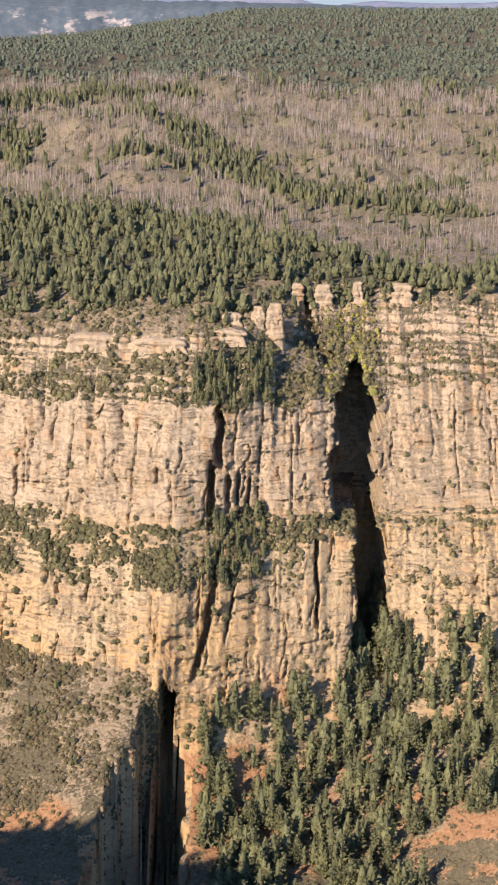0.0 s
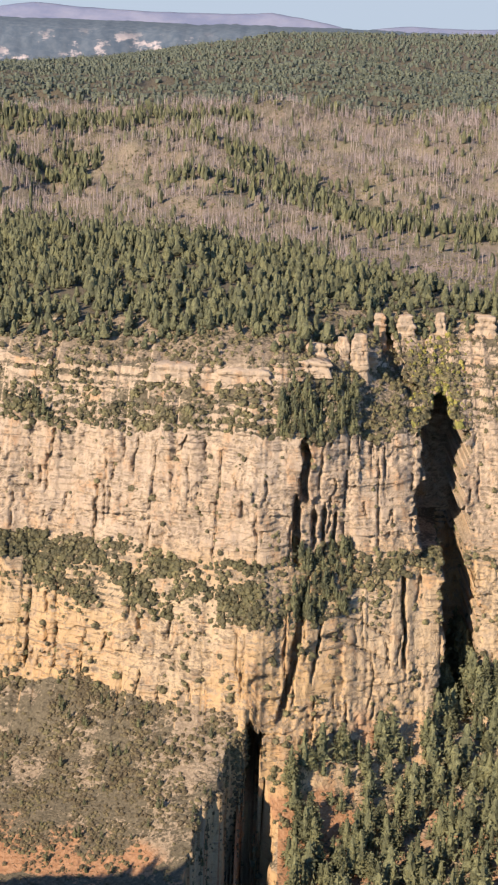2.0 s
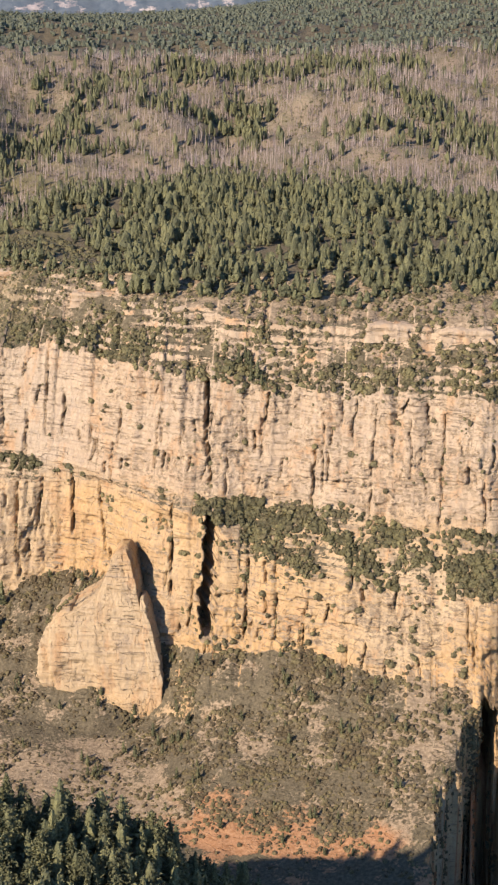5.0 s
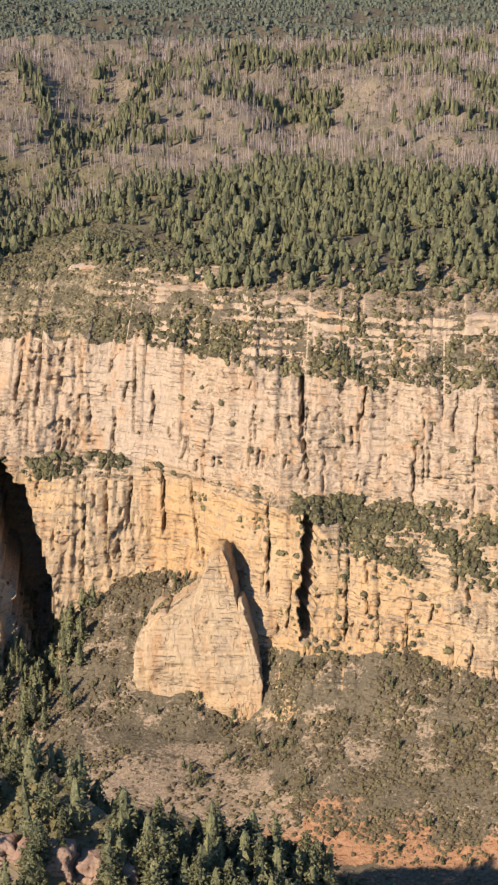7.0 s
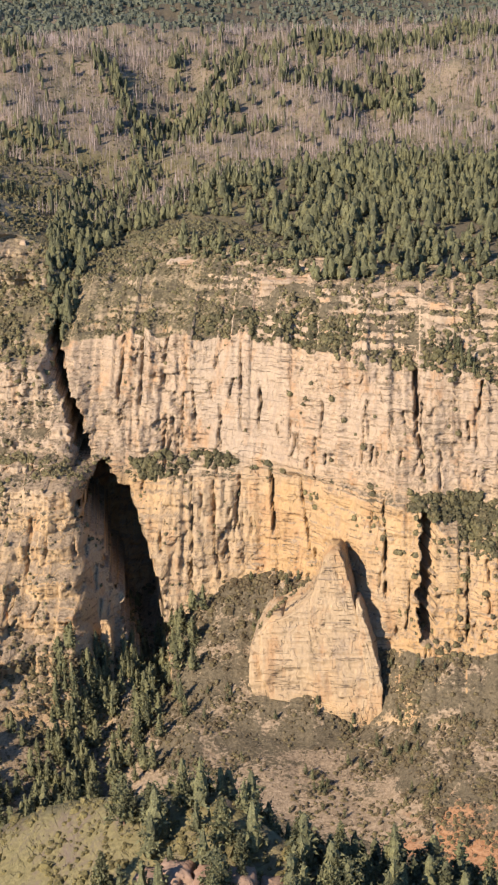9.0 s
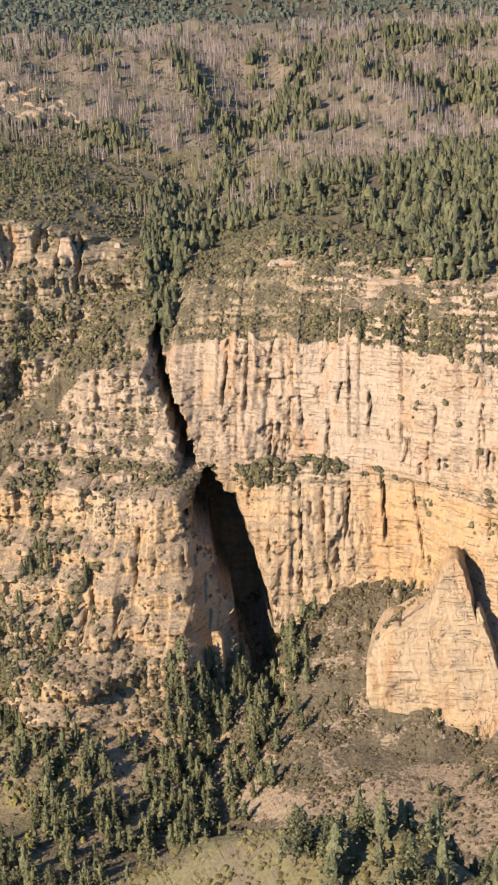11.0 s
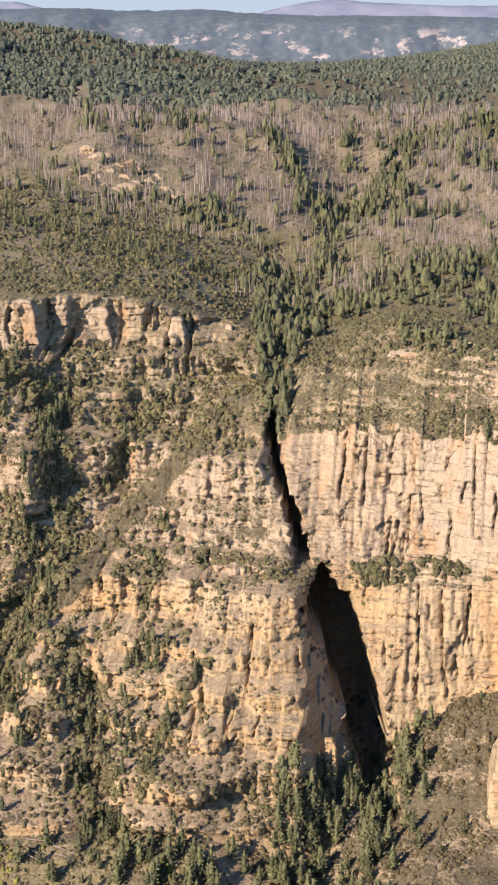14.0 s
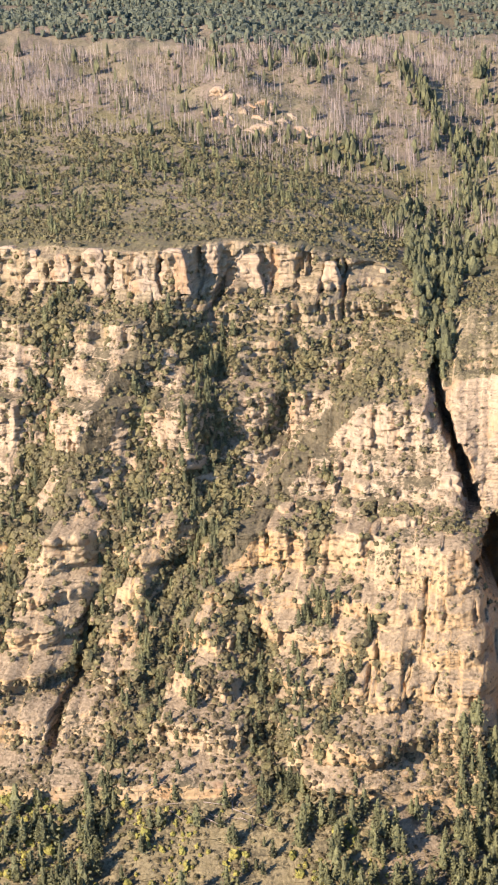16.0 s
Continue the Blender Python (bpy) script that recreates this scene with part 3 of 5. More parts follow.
        mid = x0 + (x1 - x0) * np.clip(t, 0, 1) + (0.7 + 0.16 * min(width, 12)) * (rough(z / 12, x0 + 0 * z, 31) + 0.5 * rough(z / 3.5, x0 + 0 * z, 33) + (0.9 * blocks(z, 0 * z, 6, 900, 39) + 0.5 * blocks(z, 0 * z, 2.6, 900, 35) if width > 4.9 else 0))
        head = np.clip(t * abs(z1 - z0) / (width * (1.2 if width < 10 else 0.85)) + 0.25, 0.25, 1)
        inside = np.clip((width / 2 * head * (1 + (0.6 if width < 4 else 0.25) * rough(z / 6, x0 + 0 * z, 32)) - np.abs(x - mid)) / 0.45 + 0.5, 0, 1)
        inside = inside * np.clip(np.minimum(t, 1 - t) * abs(z1 - z0) / 5 + 0.5, 0, 1) * (b >= 5) * (b <= RIM)
        if width < 4:
            inside = inside * np.clip(1.1 + 2.2 * rough(z / 9, x0 * 3.1 + 0 * z, 40), 0, 1)
        y = y + (depth * 1.4 if depth < 40 else 0) * inside
        if depth > 40:
            deepest = np.maximum(deepest, depth * inside)
            leaning = np.maximum(leaning, (0.2 if width > 9 else 0.13) * depth * inside * (1 if x0 < -300 else 0.0))
        if x0 == -186:
            x = x - 0.3 * 1.4 * depth * inside
    x, y = x - leaning, y + deepest
    # thin joints that split the cliffs
    joints = np.random.default_rng(5)
    wall_rows = np.where(np.isin(b[:, 0], (LOWER, BENCH, UPPER)))[0]
    wall = slice(wall_rows[0], wall_rows[-1] + 1)
    for k in range(330):
        upper = joints.random() < 0.5
        jx, jz = joints.uniform(-610, 190), joints.uniform(*((128, 178) if upper else (52, 112)))
        long, wide, deep = joints.uniform(5, 12) * (2.6 if joints.random() < 0.3 else 1), joints.uniform(0.7, 1.15), joints.uniform(2.5, 6.0)
        part_x = slice(*np.searchsorted(base, (jx - 12, jx + 12)))
        xx, zz = x[wall, part_x], z[wall, part_x]
        t = (jz - zz) / long
        inside = np.clip((wide / 2 - np.abs(xx - jx - 2.0 * joints.uniform(-1, 1) * t - 1.8 * rough(zz / 8, jx + 0 * zz, 34))) / 0.45 + 0.5, 0, 1)
        y[wall, part_x] += deep * inside * np.clip(np.minimum(t, 1 - t) * 6, 0, 1)
    rim = slice(np.where(b[:, 0] == RIM)[0][0] - 12, np.where(b[:, 0] == RIM)[0][-1])
    for k in range(16):
        jx, jz, long, wide, deep = joints.uniform(-640, -428), joints.uniform(224, 246), joints.uniform(8, 26), joints.uniform(0.9, 2.0), joints.uniform(3, 8)
        part_x = slice(*np.searchsorted(base, (jx - 9, jx + 9)))
        xx, zz = x[rim, part_x], z[rim, part_x]
        t = (jz - zz) / long
        inside = np.clip((wide / 2 - np.abs(xx - jx - 1.2 * rough(zz / 8, jx + 0 * zz, 34))) / 0.45 + 0.5, 0, 1)
        y[rim, part_x] += deep * inside * np.clip(np.minimum(t, 1 - t) * 8, 0, 1)
    # stepped ledges on the slopes above and between the cliffs
    thin = np.cumsum(np.random.default_rng(8).uniform(1.3, 5.4, 140)) - 60
    slope = np.where(b == LEDGES, 1.0, np.where(b == BENCH, 0.6, np.where(b == RIM, 0.6, 0.0)))
    zz = z + 3.5 * rough(x / 60, y / 60, 21) + 1.1 * rough(x / 13, y / 13, 29)
    k = np.clip(np.searchsorted(thin, zz) - 1, 0, len(thin) - 2)
    step = thin[k + 1] - thin[k]
    frac = (zz - thin[k]) / step
    slope = slope * np.clip(0.45 + 1.5 * rough(x / 24, zz / 9, 28) + np.clip((x - 66) / 10, 0, 1), 0.0, 1)
    z = z + slope * step * 0.85 * (np.clip((frac - 0.6) / 0.25, 0, 1) - frac)
    z = z + slope * 0.5 * rough(x / 3, y / 3, 22)
    # the dark ravine beside the apron
    west = np.interp(y, (-250, -213, -198, -179, -157, -137, -128, -118), (-73, -69, -67, -63, -55, -52, -45, -42))
    east = np.interp(y, (-240, -150, -140, -130, -118), (-29, -28, -30, -36, -40))
    jag = 0.35 + 1.0 * np.clip((-125 - y) / 40, 0, 1)
    edge = np.minimum(x - west + jag * (2.4 * blocks(y, 0 * y, 6, 900, 45) + 1.5 * rough(y / 4, 0 * y, 38)), east - x + jag * (2.4 * blocks(y, 0 * y, 7, 900, 49) + 1.5 * rough(y / 4, 0 * y + 7, 38)))
    inside = np.clip(edge / 1.2, 0, 1) * np.isin(b, (4, 5, TALUS)) * (y < -118) * np.clip((y + 275) / 20, 0, 1)
    z = z + (np.minimum(z, -70 + 0.3 * (y + 206)) - z) * inside
    # soft ground
    soft = np.where((b <= 5) | (b == 20), 1.0, np.where(b == TALUS, 1 - cliff, 0.0))
    z = z + soft * (1.8 * rough(x / 24, y / 24, 23) + 0.5 * rough(x / 5, y / 5, 24))
    far = np.where(b == 20, np.clip((y - 330) / 200, 0, 1), 0)
    z = z + far * (10.5 * rough(x / 90, y / 60, 25) + 6 * rough(x / 34, y / 26, 27) + 1.5 * rough(x / 11, y / 9, 30)) * np.clip((2600 - y) / 800, 0.2, 1)
    for kx, ky, rx, ry, high in KNOLLS:
        z = z + high * np.exp(-((x - kx) / rx) ** 2 - ((y - ky) / ry) ** 2) * (b == 20)
    return np.stack([x, y, z], -1), b, f, left


GRID, BAND, ALONG, LEFT = ground_grid()
cell = GRID[:-1, :-1]
side_a, side_b = GRID[:-1, 1:] - cell, GRID[1:, :-1] - cell
NORMAL = np.cross(side_a, side_b)
AREA = np.linalg.norm(NORMAL, axis=-1)
UP = NORMAL[..., 2] / np.maximum(AREA, 1e-6)
CX, CY, CZ = cell[..., 0], cell[..., 1], cell[..., 2]
CB, CF = BAND[:-1, :-1], ALONG[:-1, :-1]


def build_ground():
    me = sheet("ground", GRID, MAT_GROUND)
    x, y, z = GRID[..., 0], GRID[..., 1], GRID[..., 2]
    brush = np.where(np.isin(BAND, (5, TALUS)), 0.72, 0.0) * np.clip((z - 2) / 14, 0.3, 1) * (x > -330) * (x < -45)
    brush = brush * np.clip(1.05 - 0.35 * np.clip((x + 105) / 30, 0, 1), 0.3, 1)
    brush = np.maximum(brush, np.where(np.isin(BAND, (BENCH, LEDGES, RIM)), np.where(BAND == BENCH, 0.5, np.where(BAND == RIM, 0.5, 0.66)) * (1 - 0.35 * LEFT), 0.0))
    brush = np.maximum(brush, np.where(np.isin(BAND, (5, TALUS)) & (x <= -330), np.where(z > 34, 0.36, 0.5), 0.0))
    brush = np.maximum(brush, np.where(np.isin(BAND, (5, TALUS)) & (x >= -45), 0.42, 0.0))
    brush = np.maximum(brush, np.where(np.isin(BAND, (LOWER, UPPER)), 0.12 + np.where(BAND == UPPER, 0.42, 0.24) * LEFT, 0.0))
    brush = np.maximum(brush, 1.7 * debris_ramp(x, z) * ((BAND >= TALUS) & (BAND <= RIM)))
    brush = np.where(BAND < 5, np.where(x > -60, 0.66, 0.7), brush)
    burn = np.where(BAND == 20, np.clip((y - np.interp(x, (-430, -400, -250, -120, 0, 60, 110), (140, 250, 380, 385, 280, 215, 150))) / 30, 0, 1) * np.clip((840 - y) / 80, 0, 1), 0.0)
    brush = np.where((BAND == 20) & (burn < 1), np.where((x < -425) & (y < 500), 1.05, 1.25), brush)
    burn = np.maximum(burn, np.where((BAND == 2) | (BAND == 3), 0.5, 0.0))
    red = np.clip((np.where(x > -180, 24, 16) - z) / 14, 0, 1) * np.clip((x + 230) / 50, 0.25, 1) * (BAND >= 3) * (BAND <= TALUS) * (y > -330)
    red = red * np.where((x > 12) & (y > -186), 0.5, 1.0) * np.where((x > -72) & (x < -27) & (y > -280) & (y < -118) & (z < 6), 0.0, 1.0)
    red = np.maximum(red, 0.5 * np.clip(1.5 - ((x - 20) / 16) ** 2 - ((z - 36) / 18) ** 2, 0, 1) * (BAND == LOWER))
    red = np.maximum(red, 0.42 * np.clip(1.3 - ((x + 485) / 38) ** 2 - ((y + 116) / 14) ** 2, 0, 1) * np.isin(BAND, (5, TALUS)))
    meadow = np.where(np.isin(BAND, (2, 3)), np.clip((-195 - x) / 40, 0.2, 1.0), 0.0) + np.where(np.isin(BAND, (4, 5)) & (x < -400), 0.6, 0.0)
    meadow = meadow + np.where(BAND == 20, 0.35 * np.clip((y - 330) / 60, 0, 1) * np.clip((800 - y) / 80, 0, 1), 0.0) + np.where((BAND == 20) & (x < -300) & (y < 420), 0.6, 0.0) + np.where((BAND >= LEDGES) & (BAND <= RIM) & (x < -300), 0.35, 0.0)
    layer = me.color_attributes.new("cover", "FLOAT_COLOR", "POINT")
    layer.data.foreach_set("color", np.stack([brush, burn, red, meadow], -1).astype(np.float32).ravel())
    return tagged(new("ground", me), "tan sandstone canyon wall rising to a wooded plateau", "canyon", kind="structure")


build_ground()


# ---- things of rock ----
def rock_mass(name, label, category, profile, seed, crag=1.0, group="", square=0.92, parent=None, alcove=None, jointed=1.0, material=MAT_ROCK):
    """A mass of bedded rock built in rings: rows of height, left, right, front and back."""
    rows = np.array(profile, float)
    count = max(10, int((rows[-1, 0] - rows[0, 0]) / 0.8))
    z = np.linspace(rows[0, 0], rows[-1, 0], count)
    lo, hi, front, back = (np.interp(z, rows[:, 0], rows[:, n]) for n in range(1, 5))
    around = max(28, int(((hi - lo).max() * 2 + (back - front).max() * 2) / 0.9))
    a = np.linspace(0, 2 * math.pi, around, endpoint=False)
    cx, cy = np.cos(a), np.sin(a)
    k = 1 / np.maximum(np.abs(cx), np.abs(cy)) ** square
    mx, my = ((lo + hi) / 2)[:, None], ((front + back) / 2)[:, None]
    px = mx + ((hi - lo) / 2)[:, None] * (cx * k)[None]
    py = my + ((back - front) / 2)[:, None] * (cy * k)[None]
    zz = z[:, None] + 0 * px
    s = px + 0.8 * py
    push = crag * (jointed * (1.1 * blocks(s, zz, 6, 9, seed) + 0.6 * blocks(s, zz, 2.4, 3.4, seed + 1)) + 0.5 * blocks(s, zz, 16, 2.2, seed + 4) + 0.3 * wave(s / 30 + seed, zz / 1.3, seed + 2) + jointed * 0.5 * rough(s / 4, zz / 4, seed + 3))
    push = push * np.clip((z[-1] - zz) / 2, 0.25, 1)
    if alcove:
        ax, az, wide, high, deep = alcove
        arch = np.clip(1.4 - ((px - ax) / wide) ** 2 - (np.clip(zz - az, -99, 99) / high) ** 2, 0, 0.5) * 2 * (cy[None] < -0.3)
        py = py + deep * arch
    px, py = px + push * cx[None], py + push * cy[None]
    zz = zz + 0.5 * crag * rough(px / 3, py / 3, seed)
    top = np.stack([np.full(around, px[-1].mean()), np.full(around, py[-1].mean()), np.full(around, zz[-1].mean() + 0.4)], -1)
    half = 0.5 * (np.stack([px[-1], py[-1], zz[-1] + 0.5], -1) + top)
    co = np.concatenate([np.stack([px, py, zz], -1), half[None], top[None]])
    me = sheet(name, co, material, closed=True)
    if parent:
        ob = part(name, me, parent, label)
        ob.matrix_parent_inverse = parent.matrix_world.inverted()
        return ob
    ob = new(name, me)
    return tagged(ob, label, category, group)


pinnacle = tagged(new("rock_pinnacle"), "pale leaning sandstone pinnacle standing on the talus slope", "rock")
pinnacle.location = (-235, -70, 15)
bpy.context.view_layer.update()
rock_mass("spire", "", "", [(3, -238, -206, -89, -50), (15, -237, -208, -88, -48), (26, -239, -207, -86, -46), (28, -262, -206.5, -84, -44), (39, -266, -207.5, -81, -42), (49, -268, -211, -78, -40), (59, -267, -215, -74, -38), (64, -263, -217, -72, -37), (67, -255, -218, -71, -36), (72, -247, -220, -69, -36),
           (77, -242, -221.5, -67, -35), (82, -239.5, -223, -65, -35), (88, -238, -224.5, -62, -35), (94, -236, -226, -60, -36), (97, -233.5, -228.5, -58, -37)], 41, crag=0.95, jointed=0.34, square=0.99, parent=pinnacle, alcove=(-252, 33, 11, 10, 1.8))
rock_mass("shoulder", "lower pale shoulder of rock with bushes on top", "", [(19, -268, -250, -80, -50), (30, -271, -252, -80, -48), (34, -273, -252, -79.5, -46), (49, -273, -254, -76, -44), (55, -271, -254, -74, -42), (63, -266, -255, -71, -40), (66, -263, -256, -69, -41), (67, -261, -257, -68, -42)], 44, crag=0.9, jointed=0.3, square=0.97, parent=pinnacle, alcove=(-257, 37, 11, 9, 1.0))
rock_mass("flake", "thin upright flake split off by a crack", "", [(13, -214, -206.5, -89.5, -68), (37, -213, -206, -83, -62), (57, -217, -211.5, -77, -56), (69, -219, -215.5, -72.5, -54), (75, -220, -218, -69, -55)], 47, crag=0.5, square=0.97, parent=pinnacle)


def tower(x, y, z, wide, deep, high, seed, label, lean=0.0):
    w, d = wide / 2, deep / 2
    rng = np.random.default_rng(seed)
    prof = []
    for k, t in enumerate((-0.35, 0.0, 0.25, 0.3, 0.6, 0.66, 0.9, 1.0)):
        g = (1.25, 1.12, 1.02, 0.85, 0.92, 0.74, 0.78, 0.6)[k] * rng.uniform(0.9, 1.1)
        off = lean * t * wide + rng.uniform(-0.06, 0.06) * wide
        prof.append((z + t * high, x - w * g + off, x + w * g + off, y - d * g, y + d * g))
    return rock_mass("rock_tower", label, "rock", prof, seed, crag=0.85, group="rock towers along the rim", square=0.985)


PALE = "pale blocky sandstone tower standing at the canyon rim"
RIM_TOWERS = [
    (11, 33, 203, 11, 9, 22, 1), (2, 32, 206, 8, 7, 17, 2), (25, 86, 213, 9, 8, 15, 3), (42, 90, 213, 12, 9, 14, 4), (63, 97, 213, 9, 8, 15, 5), (91,
    97, 214, 14, 9, 13, 6), (-14, 26, 208, 14, 8, 12, 7), (19, 44, 200, 8, 7, 12, 8), (-548, 82, 204, 20, 14, 20, 9), (-498, 114, 206, 15, 12, 26,
    10), (-428, 140, 207, 6, 7, 12, 20),
]
WALL_TOWERS = [
    (-517, 50, 146, 9, 9, 26, 19), (-513, 30, 140, 8, 8, 16, 22), (-382, 13, 127, 12, 10, 15, 23), (-349, -58, 24, 6, 6, 34, 24),
]
for row in RIM_TOWERS + WALL_TOWERS:
    tower(*row[:6], 50 + row[6], PALE if row[2] > 190 else "weathered buff sandstone pillar on the canyon wall")

# blocky towers that stand along the rim of the western wall
rim_rows = np.where(BAND[:, 0] == RIM)[0]
RIM_BLOCKS = [(-626, 12, 17), (-611, 7, 12), (-594, 9, 10), (-577, 14, 18), (-563, 6, 14), (-551, 10, 15), (-534, 15, 17), (-516, 6, 11), (-505, 11, 18), (-487, 8, 15), (-470, 6, 9), (-455, 9, 10)]
for k, (x, wide, high) in enumerate(RIM_BLOCKS):
    col = int(np.argmin(np.abs(GRID[rim_rows[0], :, 0] - x)))
    top = float(GRID[rim_rows[-1], col, 2]) - 1.5 * (k % 3)
    y = float(np.interp(top - 9, GRID[rim_rows, col, 2], GRID[rim_rows, col, 1]))
    tower(x, y + 4.0, top + 0.5 - high, wide, 9, high, 200 + k, PALE)

# long bare ledges of slickrock under the forest
LEDGES_AT = [
    (-106, -72, 3, 19, 206, 213), (-68, -40, -2, 12, 206, 212), (-214, -156, 33, 48, 207, 214.5), (-276, -244, 58, 72, 209, 215.5), (-334, -312, 100, 112, 212, 220),
    (-38, -6, 10, 24, 210, 217),
]
for n, (a, b, c, d, lo, hi) in enumerate(LEDGES_AT):
    rock_mass("sandstone_ledge", "smooth cream sandstone ledge lying along the rim slope", "rock",
              [(lo - 6, a - 2, b + 2, c - 3, d + 8), (lo - 1, a, b, c - 1, d + 8), (lo + 0.2, a, b, c + 1.2, d + 8), (lo + 0.5, a - 1, b + 1, c - 1, d + 8), (lo + 2.5, a, b, c - 0.4, d + 8), (lo + 2.9, a + 2, b - 2, c + 1.5, d + 7), (lo + 3.3, a + 6, b - 8, c + 6, d + 5)],
              90 + n, crag=0.8, square=0.99, group="sandstone ledges")

def ground_at(x, y):
    d = np.hypot(CX - x, CY - y)
    return float(CZ.ravel()[int(np.argmin(d))])


# pale outcrops among the burnt trunks
for n in range(22):
    x, y, w = -588 + 10.4 * (n % 8) + 3 * (n // 8) + (n * 5) % 4, 412 + 15 * (n // 8) + 3 * ((n * 5) % 3), 3.5 + (n * 7) % 5
    z = ground_at(x, y) - 1.5
    rock_mass("burnt_outcrop", "pale tan rock outcrop on burnt ground", "rock",
              [(z - 4, x - w - 1, x + w + 1, y - 4, y + 4), (z + 0.6, x - w, x + w, y - 3, y + 4), (z + 1.9, x - w + 1, x + w - 2, y - 2.4, y + 4), (z + 2.6, x - w + 2, x + w - 3, y - 1, y + 3)],
              140 + n, crag=1.5, square=0.99, group="outcrops on burnt ground")

# a broken band of outcrop on the near hill
for n, (x, y, z, w, h) in enumerate([(-258, -448, 147, 8, 4), (-250, -452, 150, 10, 6), (-241, -454, 151, 8, 5), (-233, -456, 150, 10, 7), (-224, -454, 148, 8, 5), (-215, -455, 146, 9, 6)]):
    rock_mass("outcrop", "pinkish grey broken rock outcrop on the near hill", "rock",
              [(z - 6, x - w / 2 - 1, x + w / 2 + 1, y - 5, y + 5), (z, x - w / 2, x + w / 2, y - 4, y + 5), (z + h * 0.85, x - w * 0.47, x + w * 0.47, y - 3.4, y + 5), (z + h, x - w * 0.42, x + w * 0.42, y - 2.6, y + 5)],
              120 + n, crag=1.5, square=0.99, group="outcrops on the hill", material=MAT_PINK)


# ---- distance ----
def build_scarp():
    x = np.linspace(-2700, 1100, 420)
    rows = [(3450, 150), (3600, 215), (3680, 246), (3700, 268), (3715, 272), (3730, 300), (3760, 310), (3775, 326), (3850, 345), (3950, 352), (4120, 354)]
    co = []
    for k, (y, z) in enumerate(rows):
        wig = 130 * rough(x / 420, 0 * x, 61) + (28 * rough(x / 120, 0 * x + 0.15 * k, 62) + 7 * rough(x / 25, 0 * x + 0.4 * k, 63)) * (0.4 if k > 8 else 1)
        co.append(np.stack([x, y + wig * (0.3 if k > 8 else 1), z + 6 * rough(x / 160, 0 * x + k * 0.1, 64) + 14 * np.clip((-x - 300) / 1200, 0, 1) + 3.0 * rough(x / 18, 0 * x + 0.5 * k, 65)], -1))
    air = np.array([np.stack([x * 1.5, 0 * x + 4140, 0 * x + z], -1) for z in (200, 420, 700, 1100)])
    tagged(new("sky_backdrop", sheet("sky_backdrop", air, MAT_AIR)), "pale blue hazy sky low over the horizon", "sky", kind="structure")
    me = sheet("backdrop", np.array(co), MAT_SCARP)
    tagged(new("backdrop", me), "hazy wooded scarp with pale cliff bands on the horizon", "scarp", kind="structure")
    for a, b, top, seed in ((-980, 170, 62, 71), (200, 900, 33, 72), (-2300, -1500, 40, 73)):
        x = np.linspace(a, b, 90)
        u = (x - a) / (b - a)
        h = top * np.clip(np.minimum(u, 1 - u) * 5, 0, 1) ** 0.7 * (0.8 + 0.2 * np.sin(u * 5 + seed)) + 2.5 * rough(x / 70, 0 * x, seed)
        co = np.array([np.stack([x, 0 * x + y, 345 + f * h], -1) for y, f in ((4060, -0.3), (4066, 0.0), (4080, 0.45), (4086, 0.8), (4100, 0.97), (4118, 1.0), (4122, 0.0))])
        me = sheet("mesa", co, MAT_MESA)
        tagged(new("mesa", me), "flat-topped far mesa fading into the haze", "mesa", kind="structure")


build_scarp()


# ---- plants ----
def spray(rng, centres, size, count, outward=None):
    """Small three-cornered sprays of leaves round each centre."""
    n = len(centres) * count
    c = np.repeat(centres, count, 0) + rng.normal(0, 0.45, (n, 3)) * np.repeat(size, count)[:, None]
    long = np.repeat(size, count)[:, None] * rng.uniform(0.9, 1.9, (n, 1))
    way = rng.normal(0, 0.75, (n, 3)) + (0 if outward is None else np.repeat(outward, count, 0))
    way /= np.linalg.norm(way, axis=1, keepdims=True) + 1e-6
    side = np.cross(way, rng.normal(0, 1, (n, 3)))
    side /= np.linalg.norm(side, axis=1, keepdims=True) + 1e-6
    tri = np.stack([c - 0.6 * long * way - 0.55 * long * side, c - 0.45 * long * way + 0.55 * long * side, c + 0.9 * long * way], 1)
    return tri.reshape(-1, 3)


def cone(points, sides):
    """A closed lathe of (radius, height) points, as triangles."""
    out = []
    a = np.linspace(0, 2 * math.pi, sides + 1)
    for (r0, z0), (r1, z1) in zip(points[:-1], points[1:]):
        for k in range(sides):
            p = [(r0 * math.cos(a[k]), r0 * math.sin(a[k]), z0), (r0 * math.cos(a[k + 1]), r0 * math.sin(a[k + 1]), z0),
                 (r1 * math.cos(a[k + 1]), r1 * math.sin(a[k + 1]), z1), (r1 * math.cos(a[k]), r1 * math.sin(a[k]), z1)]
            if r1 > 1e-4:
                out += [p[0], p[1], p[2], p[0], p[2], p[3]]
            else:
                out += [p[0], p[1], p[2]]
    return np.array(out, float)


